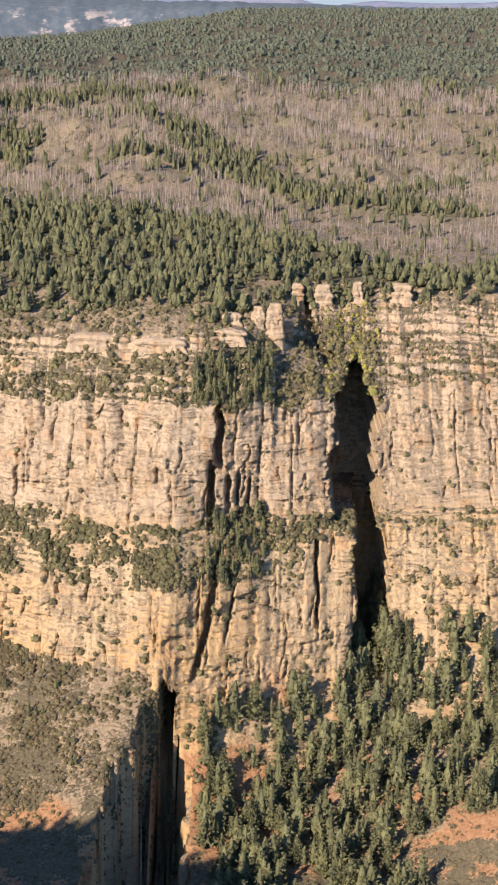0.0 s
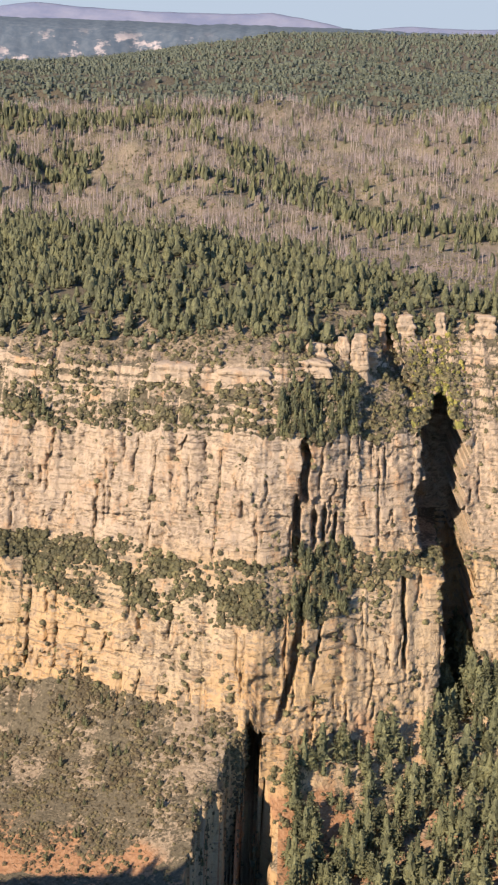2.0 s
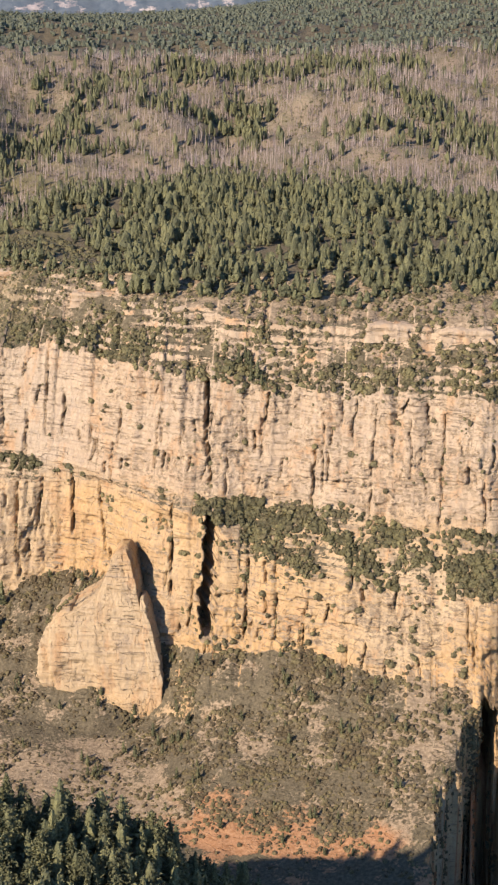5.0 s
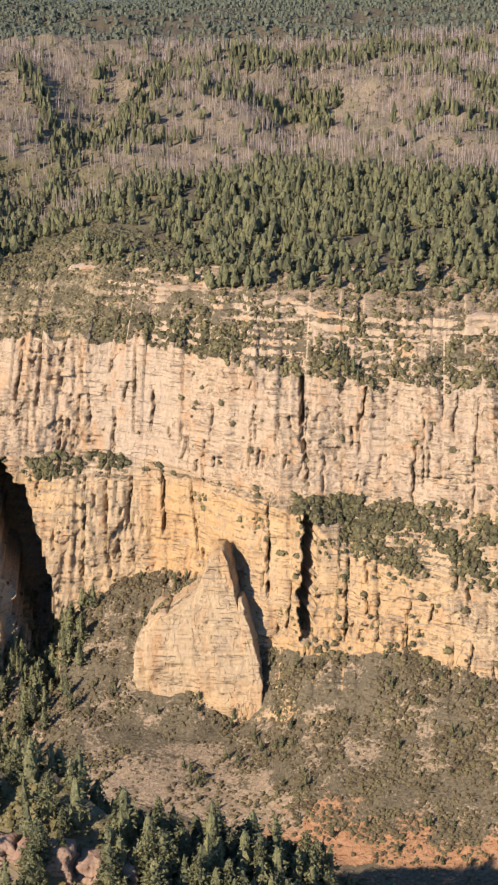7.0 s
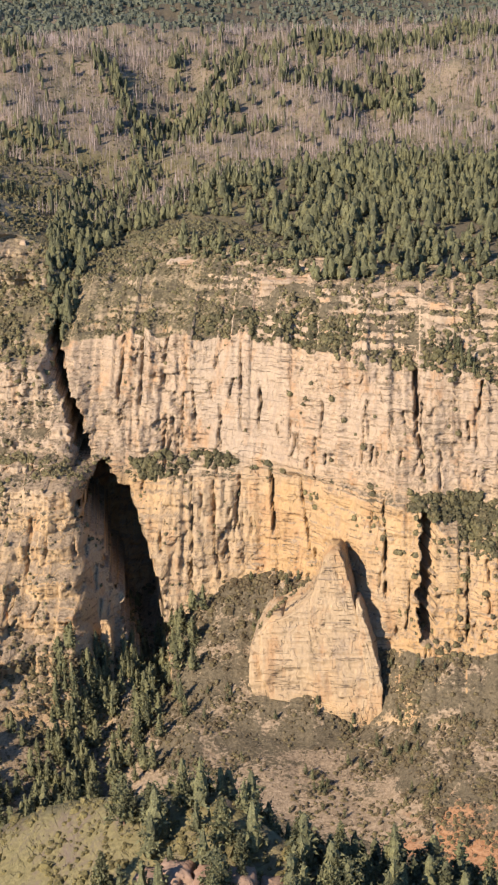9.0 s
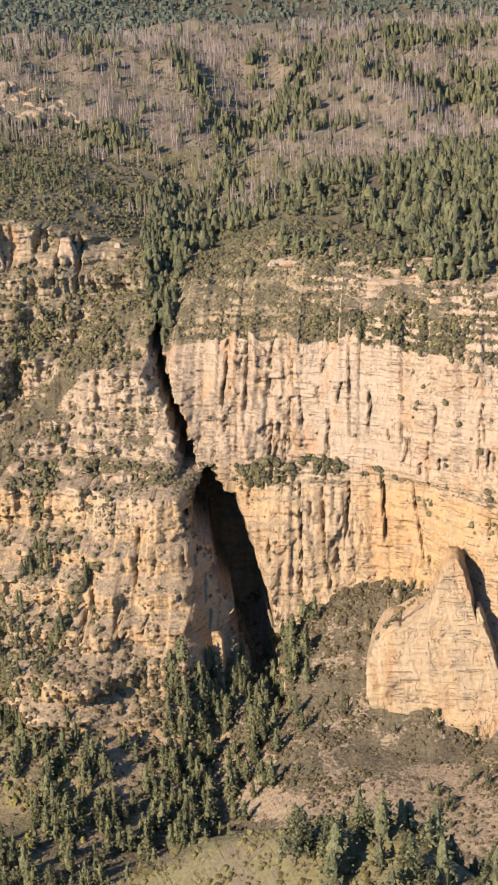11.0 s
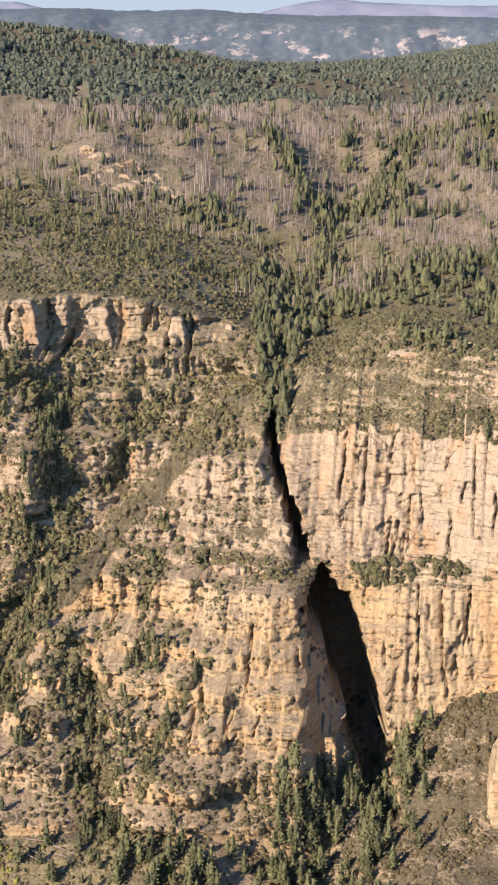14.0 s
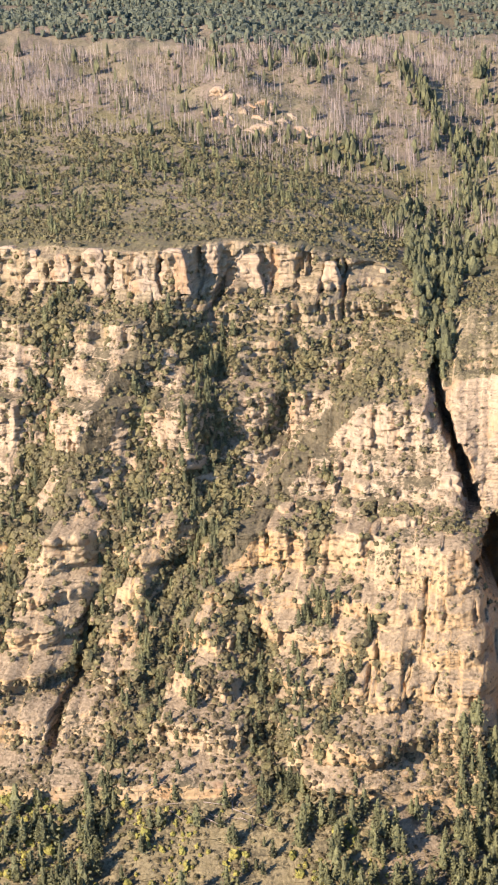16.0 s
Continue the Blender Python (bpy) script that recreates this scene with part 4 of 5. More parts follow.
def lumpy(rng, points, sides, jitter):
    """A knobbly body of leaves: a lathe of (radius, height) points with every corner pushed about."""
    a = np.linspace(0, 2 * math.pi, sides, endpoint=False)
    rings = []
    for k, (r, z) in enumerate(points):
        rr = r * rng.uniform(1 - jitter, 1 + jitter, sides)
        gap = 0.35 * abs(points[min(k + 1, len(points) - 1)][1] - points[max(k - 1, 0)][1]) / 2
        b = a + 0.5 * k * 2 * math.pi / sides
        rings.append(np.stack([rr * np.cos(b), rr * np.sin(b), z + rng.uniform(-gap, gap, sides)], -1))
    tri = []
    for low, up in zip(rings[:-1], rings[1:]):
        low1, up1 = np.roll(low, -1, 0), np.roll(up, -1, 0)
        tri += [np.stack([low, low1, up], 1), np.stack([low1, up1, up], 1)]
    tri.append(np.stack([rings[-1], np.roll(rings[-1], -1, 0), np.repeat(rings[-1].mean(0, keepdims=True) + (0, 0, 0.03), sides, 0)], 1))
    return np.concatenate(tri).reshape(-1, 3)


def pine_crown(seed, clumps, sprays, size, girth=0.15, low=0.1, sharp=0.75):
    """The crown of a pine one metre tall: boughs in a ragged cone round a dense heart."""
    rng = np.random.default_rng(seed)
    h = low + (1 - low) * rng.beta(1.15, 1.45, clumps)
    h[:3] = (0.93, 0.97, 0.88)
    r = girth * ((1 - h) / (1 - low)) ** sharp * rng.uniform(0.55, 1.15, clumps)
    a = rng.uniform(0, 2 * math.pi, clumps)
    c = np.stack([r * np.cos(a), r * np.sin(a), h], -1)
    s = size * (0.55 + 0.6 * (1 - h))
    tiers = 7 if clumps > 60 else 5 if clumps > 10 else 3 if clumps > 4 else 2
    hs = np.linspace(low, 0.94, tiers) if tiers > 2 else np.array([low, 0.6])
    points = [(0.86 * girth * ((1 - h) / (1 - low)) ** sharp * (0.6 if k == 0 else 1.0 if k % 2 else 0.82), h) for k, h in enumerate(hs)]
    points = [(r * (0.55 if clumps > 200 else 0.72 if clumps > 60 else 1.0), h) for r, h in points]
    heart = lumpy(rng, points, 8 if clumps > 60 else 6 if clumps > 10 else 4, 0.28)
    return np.concatenate([heart, spray(rng, c, s, sprays, np.stack([np.cos(a), np.sin(a), rng.uniform(-0.5, 0.4, clumps)], -1))])


def pine_trunk(seed, sides=5):
    rng = np.random.default_rng(seed)
    tri = [cone([(0.018, -0.06), (0.013, 0.35), (0.004, 0.9)], sides)]
    for k in range(5):
        z, a = rng.uniform(0.12, 0.5), rng.uniform(0, 6.28)
        tip = np.array([0.11 * math.cos(a), 0.11 * math.sin(a), z + 0.03])
        root = np.array([0, 0, z])
        tri.append(np.array([root + (0, 0, 0.006), root - (0, 0, 0.006), tip]))
    return np.concatenate(tri)


def shrub(seed, clumps, sprays, size):
    rng = np.random.default_rng(seed)
    a, r, h = rng.uniform(0, 6.28, clumps), np.sqrt(rng.uniform(0, 1, clumps)) * 0.42, rng.uniform(0.08, 0.62, clumps)
    r *= np.sqrt(np.clip(1 - (h / 0.75) ** 2, 0.1, 1))
    c = np.stack([r * np.cos(a), r * np.sin(a), h], -1)
    return np.concatenate([lumpy(rng, [(0.46, -0.12), (0.42, 0.25), (0.22, 0.54)] if clumps > 8 else [(0.47, -0.1), (0.32, 0.38)], 5, 0.25), spray(rng, c, np.full(clumps, size), sprays, np.stack([np.cos(a) * 0.6, np.sin(a) * 0.6, 0.6 + 0 * a], -1))])


def snag(seed):
    rng = np.random.default_rng(seed)
    bend = rng.uniform(-0.05, 0.05, 2)
    t = cone([(0.022, -0.05), (0.015, 0.5), (0.005, 1.0)], 3)
    t[:, :2] += bend * t[:, 2:3]
    tri = [t]
    for k in range(2):
        z, a, l = rng.uniform(0.35, 0.95), rng.uniform(0, 6.28), rng.uniform(0.05, 0.12)
        root = np.array([bend[0] * z, bend[1] * z, z])
        tri.append(np.array([root + (0, 0, 0.009), root - (0, 0, 0.009), root + (l * math.cos(a), l * math.sin(a), rng.uniform(-0.03, 0.05))]))
    return np.concatenate(tri)


def planted(name, templates, places, sizes, material, label, category, seed, squash=None):
    """One object of many plants: each a turned and scaled copy of one of the templates."""
    rng = np.random.default_rng(seed)
    pick, turn = rng.integers(0, len(templates), len(places)), rng.uniform(0, 6.28, len(places))
    squash = np.ones(len(places)) if squash is None else squash
    out = []
    for k, t in enumerate(templates):
        w = np.where(pick == k)[0]
        if not len(w):
            continue
        c, s = np.cos(turn[w])[:, None], np.sin(turn[w])[:, None]
        g = sizes[w][:, None]
        out.append(np.stack([(c * t[:, 0] - s * t[:, 1]) * g * squash[w][:, None] + places[w, 0:1], (s * t[:, 0] + c * t[:, 1]) * g * squash[w][:, None] + places[w, 1:2], t[:, 2] * g + places[w, 2:3]], -1).reshape(-1, 3))
    co = np.concatenate(out)
    me = mesh_of(name, co, np.arange(len(co)).reshape(-1, 3), material)
    return tagged(new(name, me), label, category, kind="stuff")


def scatter(weight, count, seed):
    """Places on the ground drawn by weight (per square metre of ground) over its cells."""
    rng = np.random.default_rng(seed)
    w = (weight * AREA).ravel()
    pick = rng.choice(w.size, count, p=w / w.sum())
    r, c = np.unravel_index(pick, weight.shape)
    u, v = rng.uniform(0, 1, (2, count, 1))
    p = GRID[r, c] * (1 - u) * (1 - v) + GRID[r, c + 1] * u * (1 - v) + GRID[r + 1, c] * (1 - u) * v + GRID[r + 1, c + 1] * u * v
    return p, r, c


rng = np.random.default_rng(7)
IN_VIEW = (CX > -345 - 0.37 * (CY + 782)) & (CX < 12 + 0.155 * (CY + 945))
patchy = rough(CX / 60, CY / 45, 81)
fine_patch = rough(CX / 14, CY / 14, 82)
band = CB

# the green wood along the rim, and its tongue into the head of the gorge
edge_far = np.interp(CX, (-430, -400, -360, -300, -250, -120, 0, 60, 110), (250, 250, 300, 350, 395, 400, 296, 230, 165)) + 40 * patchy + 16 * fine_patch
wood = (band == 20) & (CY < edge_far) & (CX > -418)
dome = (CX > -385 + 0.1 * (CY - 100)) & (CX < -262) & (CY < np.interp(CX, (-380, -340, -300, -262), (200, 205, 170, 110)))
wood = wood & ~dome
wood = wood | ((band == RIM) & (CX > -330) & (CF > 0.3 + 0.8 * patchy + 0.4 * fine_patch))
creek = (np.abs(CX + 396 + 0.1 * (CY - 100)) < 9 + 0.05 * (CY - 80) + 3 * fine_patch) & (CY > 66) & (CY < 330) & (band >= LEDGES)
near_pine = [pine_crown(s, 36, 1, 0.066, g, lo, p) for s, g, lo, p in ((1, 0.30, 0.1, 0.42), (2, 0.36, 0.12, 0.36), (3, 0.24, 0.08, 0.6), (4, 0.33, 0.14, 0.45), (9, 0.27, 0.1, 0.5))]
mid_pine = [pine_crown(s, 84, 1, 0.058, g, 0.07, p) for s, g, p in ((51, 0.24, 0.62), (52, 0.28, 0.52), (53, 0.21, 0.7), (54, 0.31, 0.46))]
round_pine = [pine_crown(s, 34, 1, 0.08, g, 0.1, 0.34) for s, g in ((5, 0.42), (6, 0.48), (7, 0.38))]
w = np.where(wood | creek, 1.0, 0.0) * np.where(creek, 1.5, np.clip(0.85 + 0.8 * patchy + 0.5 * fine_patch, 0.05, 1.3)) * IN_VIEW
p, r, c = scatter(w, 3400, 301)
planted("pine_wood", near_pine[:2] + round_pine, p, 2.8 + 5.5 * rng.beta(1.6, 2.2, len(p)), MAT_PINE, "dense green wood of low round pines along the rim", "forest", 302, rng.uniform(0.85, 1.3, len(p)))
p, r, c = scatter(w * np.clip(0.5 + 1.3 * rough(CX / 22, CY / 22, 95), 0.1, 2), 1900, 323)
planted("tall_pines", near_pine[2:], p, 6.5 + 9.5 * rng.beta(1.5, 2.4, len(p)), MAT_PINE, "tall ragged pines standing over the rim wood", "forest", 324, rng.uniform(0.75, 1.15, len(p)))

# burnt country behind: dead trunks, and bands of living trees
burnt = (band == 20) & (CY > edge_far - 30) & (CY < np.interp(CX, (-700, -600, -547, -420, -300, -60, 150), (530, 545, 600, 700, 770, 850, 860)) + 45 * patchy) & IN_VIEW & ~((CX < -440) & (CY < 360))
living = np.clip((rough(CX / 120, CY / 50, 83) - 0.4) * 4, 0, 1)
for vx, vy, wx, wy, half in ((-70, 600, 40, 430, 26), (40, 430, 160, 400, 22), (-150, 640, -70, 600, 18), (-460, 560, -400, 440, 13), (-400, 440, -392, 340, 15), (-330, 650, -390, 460, 16), (-300, 560, -200, 580, 15), (-205, 520, -228, 610, 14), (-120, 530, -40, 500, 14), (-40, 500, 30, 440, 14), (30, 440, 160, 475, 13), (-290, 670, -80, 745, 26),
                              (-520, 535, -560, 600, 14), (-420, 452, -375, 452, 14), (-399, 610, -396, 560, 9), (-600, 500, -560, 470, 8)):
    along = np.clip(((CX - vx) * (wx - vx) + (CY - vy) * (wy - vy)) / ((wx - vx) ** 2 + (wy - vy) ** 2), 0, 1)
    away = np.hypot(CX - vx - along * (wx - vx), CY - vy - along * (wy - vy)) + 8 * fine_patch
    living = np.maximum(living, np.clip((half - away) / 8, 0, 1))
w = np.where(burnt, 1.0, 0.0) * (1.1 - 0.85 * living) * np.clip(0.65 + 1.2 * rough(CX / 40, CY / 30, 84), 0.12, 1.9)
w = w * np.where((CX > 15) & (CY < 410), 0.3, 1.0)
p, r, c = scatter(w, 22000, 303)
planted("burnt_trunks", [snag(s) for s in range(8)], p, 3.5 + 9.5 * rng.beta(1.6, 2.0, len(p)), MAT_SNAG, "grey dead trunks of a burnt forest on the plateau", "dead trees", 304)
far_pine = [pine_crown(s, 10, 1, 0.08, g, 0.05, q) for s, g, q in ((11, 0.24, 0.6), (12, 0.32, 0.45), (13, 0.22, 0.7), (14, 0.36, 0.4))]
w = np.where(burnt, 1.0, 0.0) * (0.06 + living)
p, r, c = scatter(w, 3000, 305)
planted("living_pines", far_pine, p, rng.uniform(5, 13, len(p)), MAT_PINE, "bands of living pines among the burnt trunks", "forest", 306)
w = np.where(burnt, 1.0, 0.0) * np.clip(0.5 + fine_patch, 0.05, 1.5)
low_shrub = [shrub(s, 3, 1, 0.14) for s in range(4)]
p, r, c = scatter(w, 19000, 307)
planted("regrowth", low_shrub, p, rng.uniform(0.8, 2.6, len(p)), MAT_SHRUB, "low green scrub growing back over burnt ground", "shrubs", 308)

# far woods to the horizon
far = (band == 20) & (CY > 560) & (CY < 3300) & IN_VIEW & ~burnt
w = np.where(far, 1.0, 0.0) * np.clip(0.9 + 0.6 * rough(CX / 120, CY / 90, 85), 0.15, 1.5) * np.where(CY > 1700, 0.5, 1.0) * np.where((CX < -480) & (CY < 1600), 3.2, 1.0)
tiny_pine = [pine_crown(s, 3, 1, 0.13, g, 0.02, 0.4) for s, g in ((21, 0.5), (22, 0.6), (23, 0.42))]
p, r, c = scatter(w, 29000, 309)
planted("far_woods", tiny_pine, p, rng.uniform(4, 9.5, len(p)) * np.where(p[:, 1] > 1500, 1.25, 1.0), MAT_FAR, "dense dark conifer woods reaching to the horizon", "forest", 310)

# shrubs on the ledges, benches and cracks of the wall
tall_shrub = [shrub(s, 11, 1, 0.24) for s in range(10, 15)]
flat = np.clip((UP - 0.35) / 0.35, 0, 1)
w = np.zeros_like(CX)
w = np.where(band == LEDGES, (0.4 + flat) * np.where(CF < 0.3, 3.6, 2.0) * np.clip(0.55 + 1.1 * rough(CX / 18, CY / 9, 86), 0.05, 2), w)
w = np.where(band == RIM, 0.8 * (0.2 + flat), w) * np.where((CX > 74) & (band >= LEDGES), 0.3, 1.0)
w = np.where(band == BENCH, 3.0 * (0.3 + flat) * np.clip(0.5 + 2.0 * fine_patch, 0.04, 2.4) * np.clip(0.5 + 1.2 * CF, 0, 1.5), w)
tuft = np.clip((rough(CX / 11, CZ / 7, 88) - 0.38) * 4, 0, 1)
w = np.where(band == UPPER, 0.01 + 0.2 * flat + 0.6 * tuft + 0.3 * LEFT[:-1, :-1], w)
w = np.where(band == LOWER, 0.012 + 0.2 * flat + 0.6 * tuft + 0.1 * LEFT[:-1, :-1], w)
in_wall = (CX > -300) & (CX < -196) & (band == BENCH)
w = np.where(in_wall, 0.03 + 0.3 * tuft, w)
w = np.where((band == TALUS) & (CX > -45), 0.6, w)
w = w + np.where((CX < -405) & (band >= 5) & (band <= RIM), 0.5 * (0.15 + flat) * np.clip(0.3 + 1.3 * rough(CX / 16, CZ / 20, 87), 0.02, 2), 0)
w = w + np.where((band == 20) & (CX < -425) & (CY < 380), 1.6 * np.clip(0.7 + 1.2 * fine_patch, 0.1, 2), 0) + np.where((band == RIM) & (CX < -330) & (CX > -425), 0.6, 0)
w = np.where((band == RIM) & (CX < -425), 0.12, w)
deep = GRID[:-1, :-1, 1] - np.minimum(np.roll(GRID[:-1, :-1, 1], 20, 1), np.roll(GRID[:-1, :-1, 1], -20, 1)) > 22
gulch = np.zeros_like(CX)
for x0, z0, x1, z1, width, deep_by in GULLIES:
    t = (CZ - z0) / (z1 - z0)
    gulch = np.maximum(gulch, np.clip(1.3 - np.abs(CX - x0 - (x1 - x0) * np.clip(t, 0, 1)) / width, 0, 1) * (t > -0.05) * (t < 1.05) * (band >= 5) * (band <= RIM))
w = np.where((CX > -68) & (CX < -27) & (CY > -280) & (CY < -118) & (CZ < 8), 0, w)
hollow = np.clip((np.interp(CZ, (60, 91, 126, 151, 184, 200), (-530, -518, -488, -466, -436, -420)) - CX) / 8, 0, 1) * np.clip((CX + 552) / 10, 0, 1) * (CZ > 62) * (CZ < 204) * (band >= 5) * (band <= RIM)
w = w + 0.5 * hollow * np.clip(0.5 + 1.5 * rough(CX / 10, CZ / 16, 94), 0, 1.6)
w = w + 0.8 * debris_ramp(CX, CZ) * (band >= TALUS) * (band <= RIM) * np.clip(0.4 + 1.5 * rough(CX / 6, CZ / 6, 96), 0, 1.6)
w = w + 1.5 * gulch + np.where(dome & (band >= RIM), 0.8, 0)
p, r, c = scatter(w * IN_VIEW * ~(deep & (band < LEDGES) & (CX > -405)), 24000, 311)
again = np.arange(len(r)) % 3 > 0  # two of three grow close to another
lead = np.arange(len(r)) - np.arange(len(r)) % 3
near_r, near_c = np.where(again, np.clip(r[lead] + rng.integers(-5, 6, len(r)), 0, CX.shape[0] - 1), r), np.where(again, np.clip(c[lead] + rng.integers(-3, 4, len(c)), 0, CX.shape[1] - 1), c)
close = (np.abs(GRID[near_r, near_c] - GRID[r[lead], c[lead]]).max(-1) < 7) & (BAND[near_r, near_c] != UPPER)
r, c = np.where(again & close, near_r, r), np.where(again & close, near_c, c)
p = np.where((again & close)[:, None], GRID[r, c], p)
planted("shrubs", tall_shrub, p, (np.minimum(rng.gamma(2.2, 0.62, len(p)), 2.8) + 0.7) * np.where(dome[r, c], 0.6, 1.0) * (1 + 0.5 * gulch[r, c]), MAT_SHRUB, "dark olive shrubs rooted on ledges and benches", "shrubs", 312, rng.uniform(0.85, 1.5, len(p)))
# thickets along the bench between the two cliffs
thicket = np.clip(0.12 + 2.4 * rough(CX / 15, CZ / 8, 90), 0.03, 1.6) * np.clip(0.35 + 1.1 * CF, 0, 1.2)
w = np.where((band == BENCH) & (CX > -192) & (CX < 60), thicket * np.where(CX > -42, 0.4, 1.0), 0.0) + np.where((band == LOWER) & (CX > -175) & (CX < 0) & (CF > 0.72), 0.5 * np.clip(1.6 * rough(CX / 13, CZ / 7, 91), 0, 1.5), 0.0)
w = w + np.where((band == BENCH) & (CX > -352) & (CX < -268) & (CF > 0.3) & (CF < 0.85), 0.8 * np.clip(0.35 + 1.6 * rough(CX / 9, CZ / 6, 93), 0, 1.4), 0.0) + np.where((band == LEDGES) & (CF < 0.4), 0.3 * np.clip(0.2 + 2.0 * rough(CX / 20, CY / 10, 92), 0, 1.5), 0.0) * (CX > -330) * (CX < 70)
p, r, c = scatter(w * IN_VIEW * ~deep, 2900, 321)
planted("bench_thickets", tall_shrub, p, np.minimum(rng.gamma(2.4, 0.66, len(p)), 3.8) + 0.8, MAT_THICKET, "dark olive thickets along the bench between two cliffs", "shrubs", 322, rng.uniform(0.85, 1.3, len(p)))
# bushes on the shoulder of the pinnacle
along = rng.uniform(0, 1, 26)
px = -268 + 25 * along
p = np.stack([px, np.interp(px, (-268, -258, -244), (-66, -64, -60)) + rng.uniform(-2, 3, 26), np.interp(px, (-268, -262, -252, -244), (60, 68, 77, 82.5)) - 0.2], -1)
planted("pinnacle_bushes", tall_shrub, p, rng.uniform(1.2, 2.6, 26), MAT_SHRUB, "dark bushes along the shoulder of the pinnacle", "shrubs", 320)
# scrub over the bare knolls of the plateau
w = np.where((band == 20) & (CX < -425) & (CY < 400) & (CY > 100), 1.0, 0.0) * np.clip(0.6 + 1.2 * fine_patch, 0.05, 2) + np.where(dome & (band >= RIM), 1.0, 0.0) * np.clip(0.7 + fine_patch, 0.1, 2)
p, r, c = scatter(w * IN_VIEW, 9500, 315)
planted("knoll_scrub", low_shrub, p, rng.gamma(2.4, 0.6, len(p)) + 0.7, MAT_THICKET, "grey-green scrub over bare knolls of the plateau", "shrubs", 316)
# low brush over the talus and the near hill
w = np.where(np.isin(band, (5, TALUS)) & (CX < -45), 1.0, 0.0) * np.clip(0.5 + 1.7 * fine_patch + 0.6 * patchy, 0.03, 2.6) * np.clip((CZ + 2) / 14, 0.12, 1) * np.where((band == TALUS) & (CF > 0.5), 1.5, 1.0)
w = w + np.where((band == 5) & (CX > 60), 0.35, 0) + np.where((band == 4) & (CX > -560), 0.12, 0)
w = np.where((CX > -68) & (CX < -27) & (CY > -280) & (CY < -118) & (CZ < 8), 0, w) * np.where(CX < -385, 0.45, 1.0) * np.where((CX > -100) & (band == 5) | (CX > -95) & (band == TALUS), 0.6, 1.0)
p, r, c = scatter(w * IN_VIEW, 19000, 313)
planted("brush", low_shrub, p, (np.minimum(rng.gamma(1.8, 0.7, len(p)), 2.2) + 0.6) * np.where(p[:, 2] > 30, 1.15, 0.9), MAT_BRUSH, "grey-olive brush covering the talus slope", "shrubs", 314, rng.uniform(0.9, 1.4, len(p)))

w = np.where(np.isin(band, (2, 3)) & (CX > -420) & (CX < -100) & (CY > -490), 1.0, 0.0) * np.clip(0.5 + fine_patch, 0.03, 2)
p, r, c = scatter(w * IN_VIEW, 9500, 317)
planted("hill_scrub", low_shrub, p, rng.gamma(2.0, 0.6, len(p)) + 0.7, MAT_HILL, "low olive scrub dotting the grassy near hill", "shrubs", 318)


# gold and green leaves in the meadow below the western wall, and in the head of the eastern slot
w = np.where(np.isin(band, (4, 5)) & (CX < -395) & (CX > -640) & (CY > -260) & (CY < -118), np.clip(0.15 + 1.6 * fine_patch, 0, 1.5), 0.0) + np.where((band == LEDGES) & (CX > 42) & (CX < 78), 0.5, 0.0)
p, r, c = scatter(w, 1500, 325)
planted("golden_brush", tall_shrub, p, rng.gamma(2.2, 0.6, len(p)) + 0.8, MAT_GOLD, "yellow-green autumn brush in the meadow", "shrubs", 326)


# pines that stand apart: each one a thing
PINE_MESHES = []
for s, g, sharp, lo in ((31, 0.23, 0.66, 0.07), (32, 0.27, 0.55, 0.08), (33, 0.2, 0.75, 0.06), (34, 0.3, 0.45, 0.12), (35, 0.25, 0.58, 0.1)):
    t = pine_crown(s, 330, 3, 0.036, g, lo, sharp)
    b = pine_trunk(s)
    PINE_MESHES.append((mesh_of("crown", t, np.arange(len(t)).reshape(-1, 3), MAT_SUNNY), mesh_of("trunk", b, np.arange(len(b)).reshape(-1, 3), MAT_BARK)))


def pine(place, high, kind, turn, label):
    ob = new("pine_tree")
    ob.matrix_world = Matrix.LocRotScale(Vector(place), Euler((0, 0, turn)), (high, high, high))
    crown, trunk = PINE_MESHES[kind]
    part("crown", crown, ob), part("trunk", trunk, ob)
    return tagged(ob, label, "tree", "pines in the canyon")


def stand(weight, count, seed, low, high, label, singly):
    p, r, c = scatter(weight, count, seed)
    rng = np.random.default_rng(seed + 1)
    size = rng.uniform(low, high, count)
    for k in range(singly):
        pine(p[k], size[k], int(rng.integers(0, 5)), float(rng.uniform(0, 6.28)), label)
    return p[singly:], size[singly:]


# rest gets the sun-brightened needle colour, shaded the darker one
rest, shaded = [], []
w = np.where(np.isin(band, (4, 5, TALUS)) & (CX > -25) & (CX < 185) & (CY > -262) & (CZ < 62), 1.0, 0.0) * np.where(CY < -186, np.clip((95 - CX) / 40, 0, 1) * (CX > -14), 1.0) * np.where((CX < -2) & (CY > -160) & (CZ > 4), 0.45, 1.0) * np.where(CX > 88, np.clip((-CY - 60) / 40, 0.2, 1) * np.clip((CY + 186) / 10, 0, 1), 1)
rest.append(stand(w, 640, 401, 8, 23, "tall dark green pine on the canyon floor", 100))
w = np.where(np.isin(band, (4, 5, TALUS)) & (CX > -372) & (CX < -302) & (CY > -170) & (CY < -20) & (CZ < 52), 1.0, 0.0) * np.clip(1 - (CX + 336 - 0.35 * (CY + 90)) / 34, 0.03, 1)
rest.append(stand(w, 260, 403, 9, 16, "dark green pine at the mouth of the gorge", 20))
w = np.where(np.isin(band, (4, 5)) & (CX > -640) & (CX < -340) & (CY > -225) & (CY < -105), 1.0, 0.0) * np.where((CX > -525) & (CX < -440) & (CY > -185) & (CY < -108), 0.12, 1.0)
rest.append(stand(w, 440, 405, 8, 16, "green pine in the stand below the wall", 30))
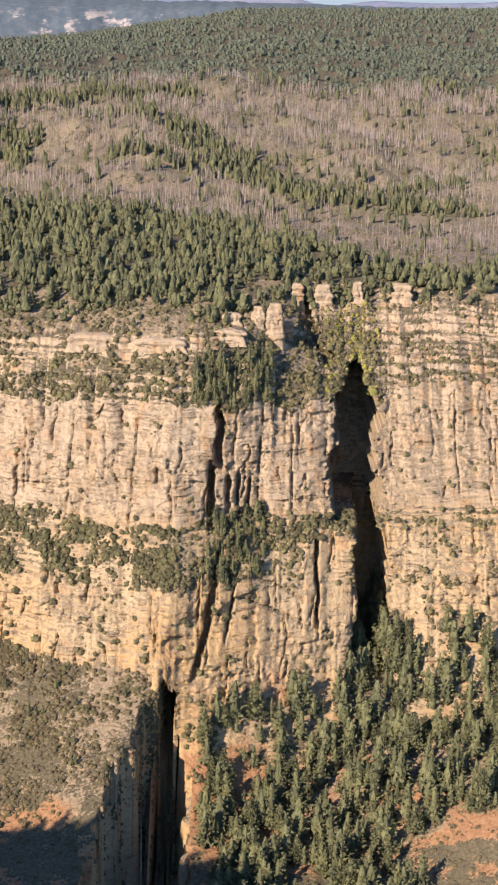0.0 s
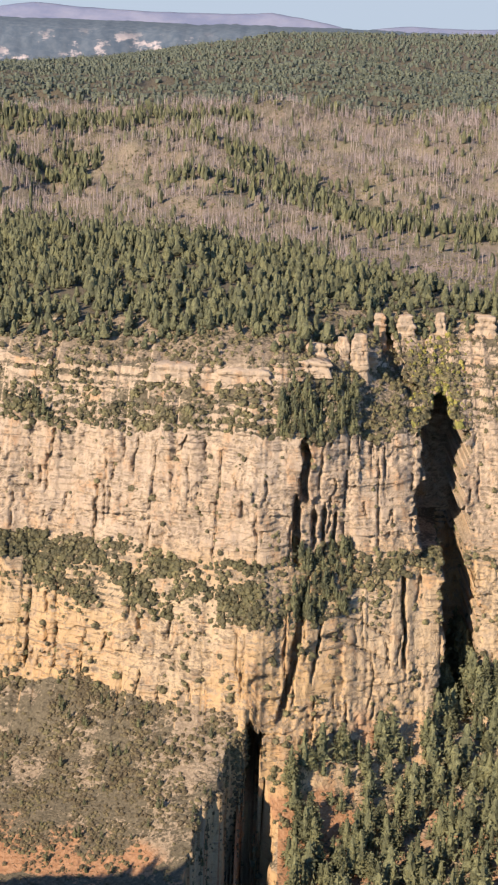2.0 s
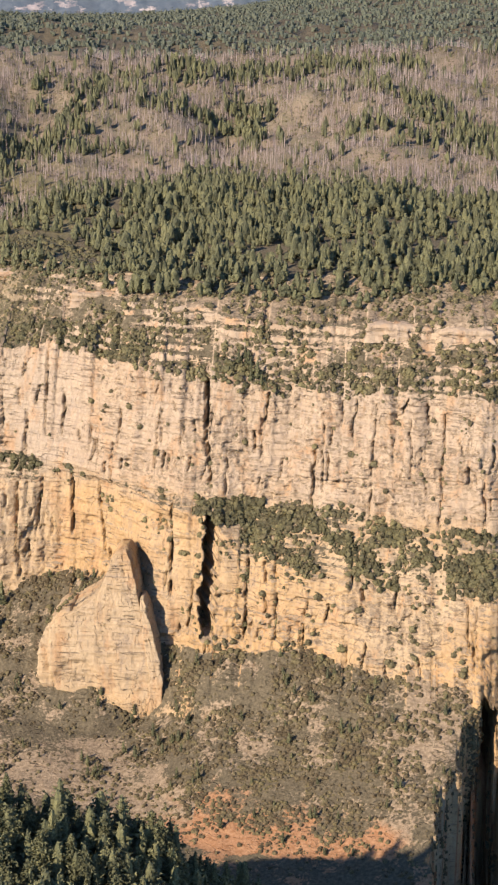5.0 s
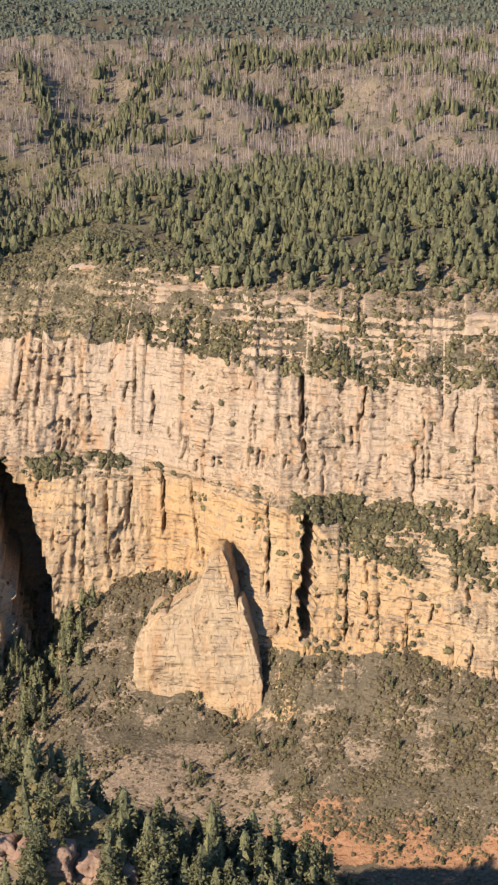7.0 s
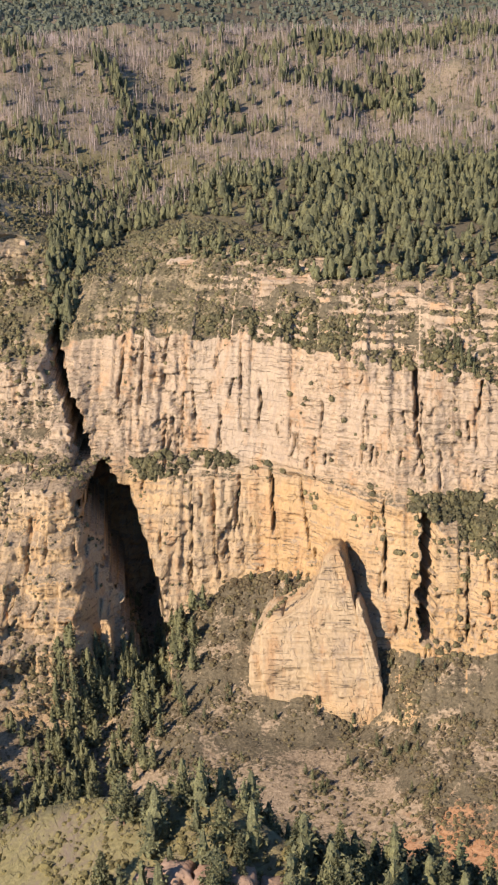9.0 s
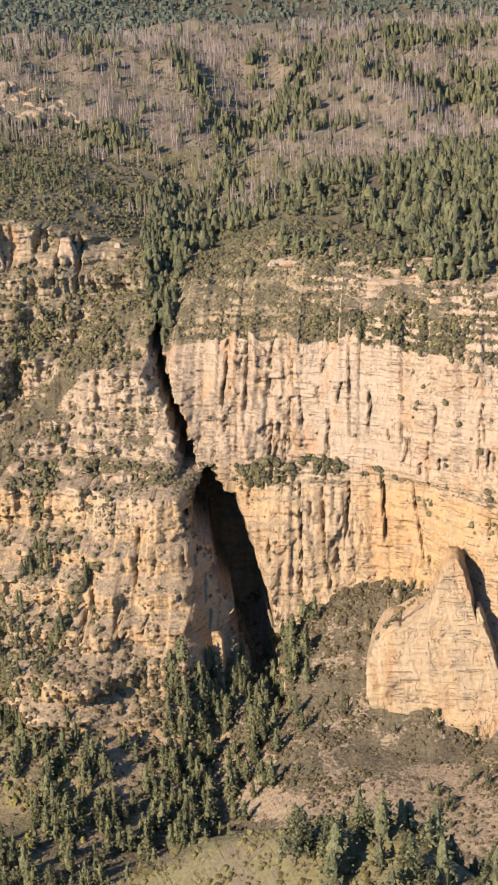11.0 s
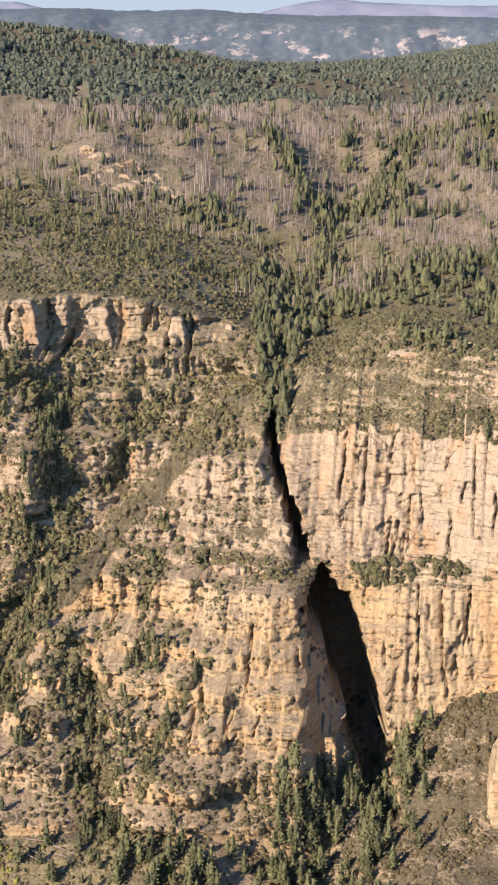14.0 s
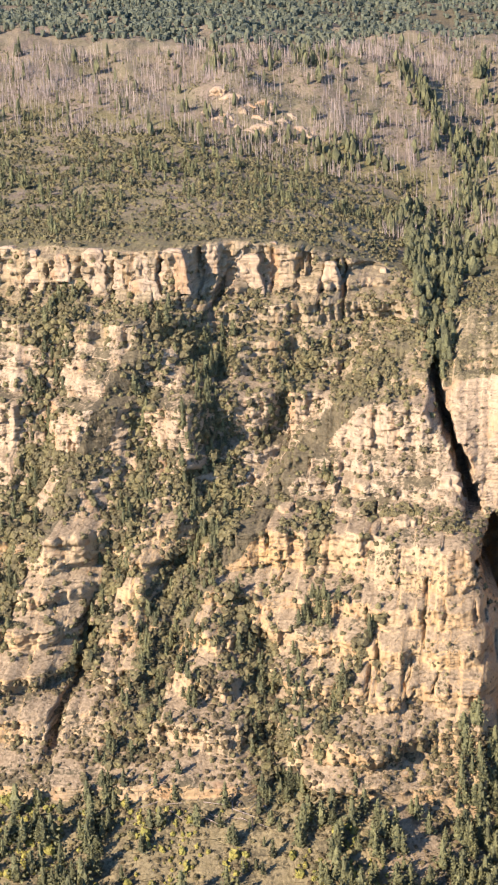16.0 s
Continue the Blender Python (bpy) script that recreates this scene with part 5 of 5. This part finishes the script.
w = np.where(np.isin(band, (2, 3)) & (CX > -275) & (CX < -100) & (CY < -388) & (CY > -480), 1.0, 0.0) * np.clip((CX + 285) / 40, 0.25, 1) * np.where((CX > -222) & (CY < -415), 2.2, 0.7)
rest.append(stand(w, 560, 407, 9, 18, "sunlit green pine on the near hill", 150))
slot_trees = (np.abs(CX + 8) < 16) & (band == BENCH) | (np.abs(CX + 12) < 22) & (band == LEDGES) & (CF < 0.6) | (np.abs(CX + 170) < 8) & (band == LEDGES) & (CF < 0.5)
gully = (np.abs(CX + 452 - 0.18 * (CZ - 24)) < 9) & (CZ < 96) & (band >= 5) & (band <= LOWER) | (np.abs(CX + 500) < 7) & (CZ < 120) & (band <= LOWER) & (band >= 5) | (np.abs(CX + 510) < 9) & (CZ > 120) & (CZ < 195) & (band >= BENCH) & (band <= LEDGES)
shaded.append(stand(np.where(slot_trees & (band == BENCH) | slot_trees & (CX > -40), 1.0, 0.0), 90, 415, 6, 13, "dark pine on the bench", 0))
shaded.append(stand(np.where(slot_trees | gully, 1.0, 0.0) + 0.9 * np.where(gulch > 0.4, gulch, 0), 620, 409, 5, 11, "small dark pine rooted in a cleft of the wall", 0))
w = np.where(np.isin(band, (5, TALUS)) & (CX > -320) & (CX < -60), 1.0, 0.0)
shaded.append(stand(w * np.clip(0.2 + 1.6 * fine_patch, 0, 2), 210, 411, 2.8, 7, "small pine", 0))
w = np.where((band == 20) & (CX < -425) & (CY < 400) & (CY > 110), np.clip(0.2 + patchy + fine_patch, 0, 2), 0.0) * IN_VIEW
rest.append(stand(w, 460, 413, 3.5, 9, "small pine", 0))
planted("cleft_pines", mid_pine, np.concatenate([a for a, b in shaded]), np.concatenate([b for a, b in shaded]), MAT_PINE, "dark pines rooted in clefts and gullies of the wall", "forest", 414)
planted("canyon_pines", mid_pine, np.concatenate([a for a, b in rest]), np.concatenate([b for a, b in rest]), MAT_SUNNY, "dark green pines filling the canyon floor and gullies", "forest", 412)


# bleached trunks lying in the clearing below the western wall
def fallen_log(x, y, turn, long, seed):
    rows = np.hypot(CX - x, CY - y)
    r, c = np.unravel_index(np.argmin(rows), rows.shape)
    t = snag(seed)
    me = mesh_of("fallen_log", t * (long, long, long), np.arange(len(t)).reshape(-1, 3), MAT_SNAG)
    ob = new("fallen_log", me)
    ob.matrix_world = Matrix.LocRotScale(Vector(GRID[r, c].tolist()) + Vector((0, 0, 0.15)), Euler((radians(84), 0, turn)), (1, 1, 1))
    return tagged(ob, "bleached grey log lying in a reddish clearing", "log", "logs in the clearing")


for k in range(26):
    fallen_log(rng.uniform(-514, -452), rng.uniform(-122, -108), float(rng.uniform(-1.2, 1.6)), float(rng.uniform(7, 14)), 40 + k)
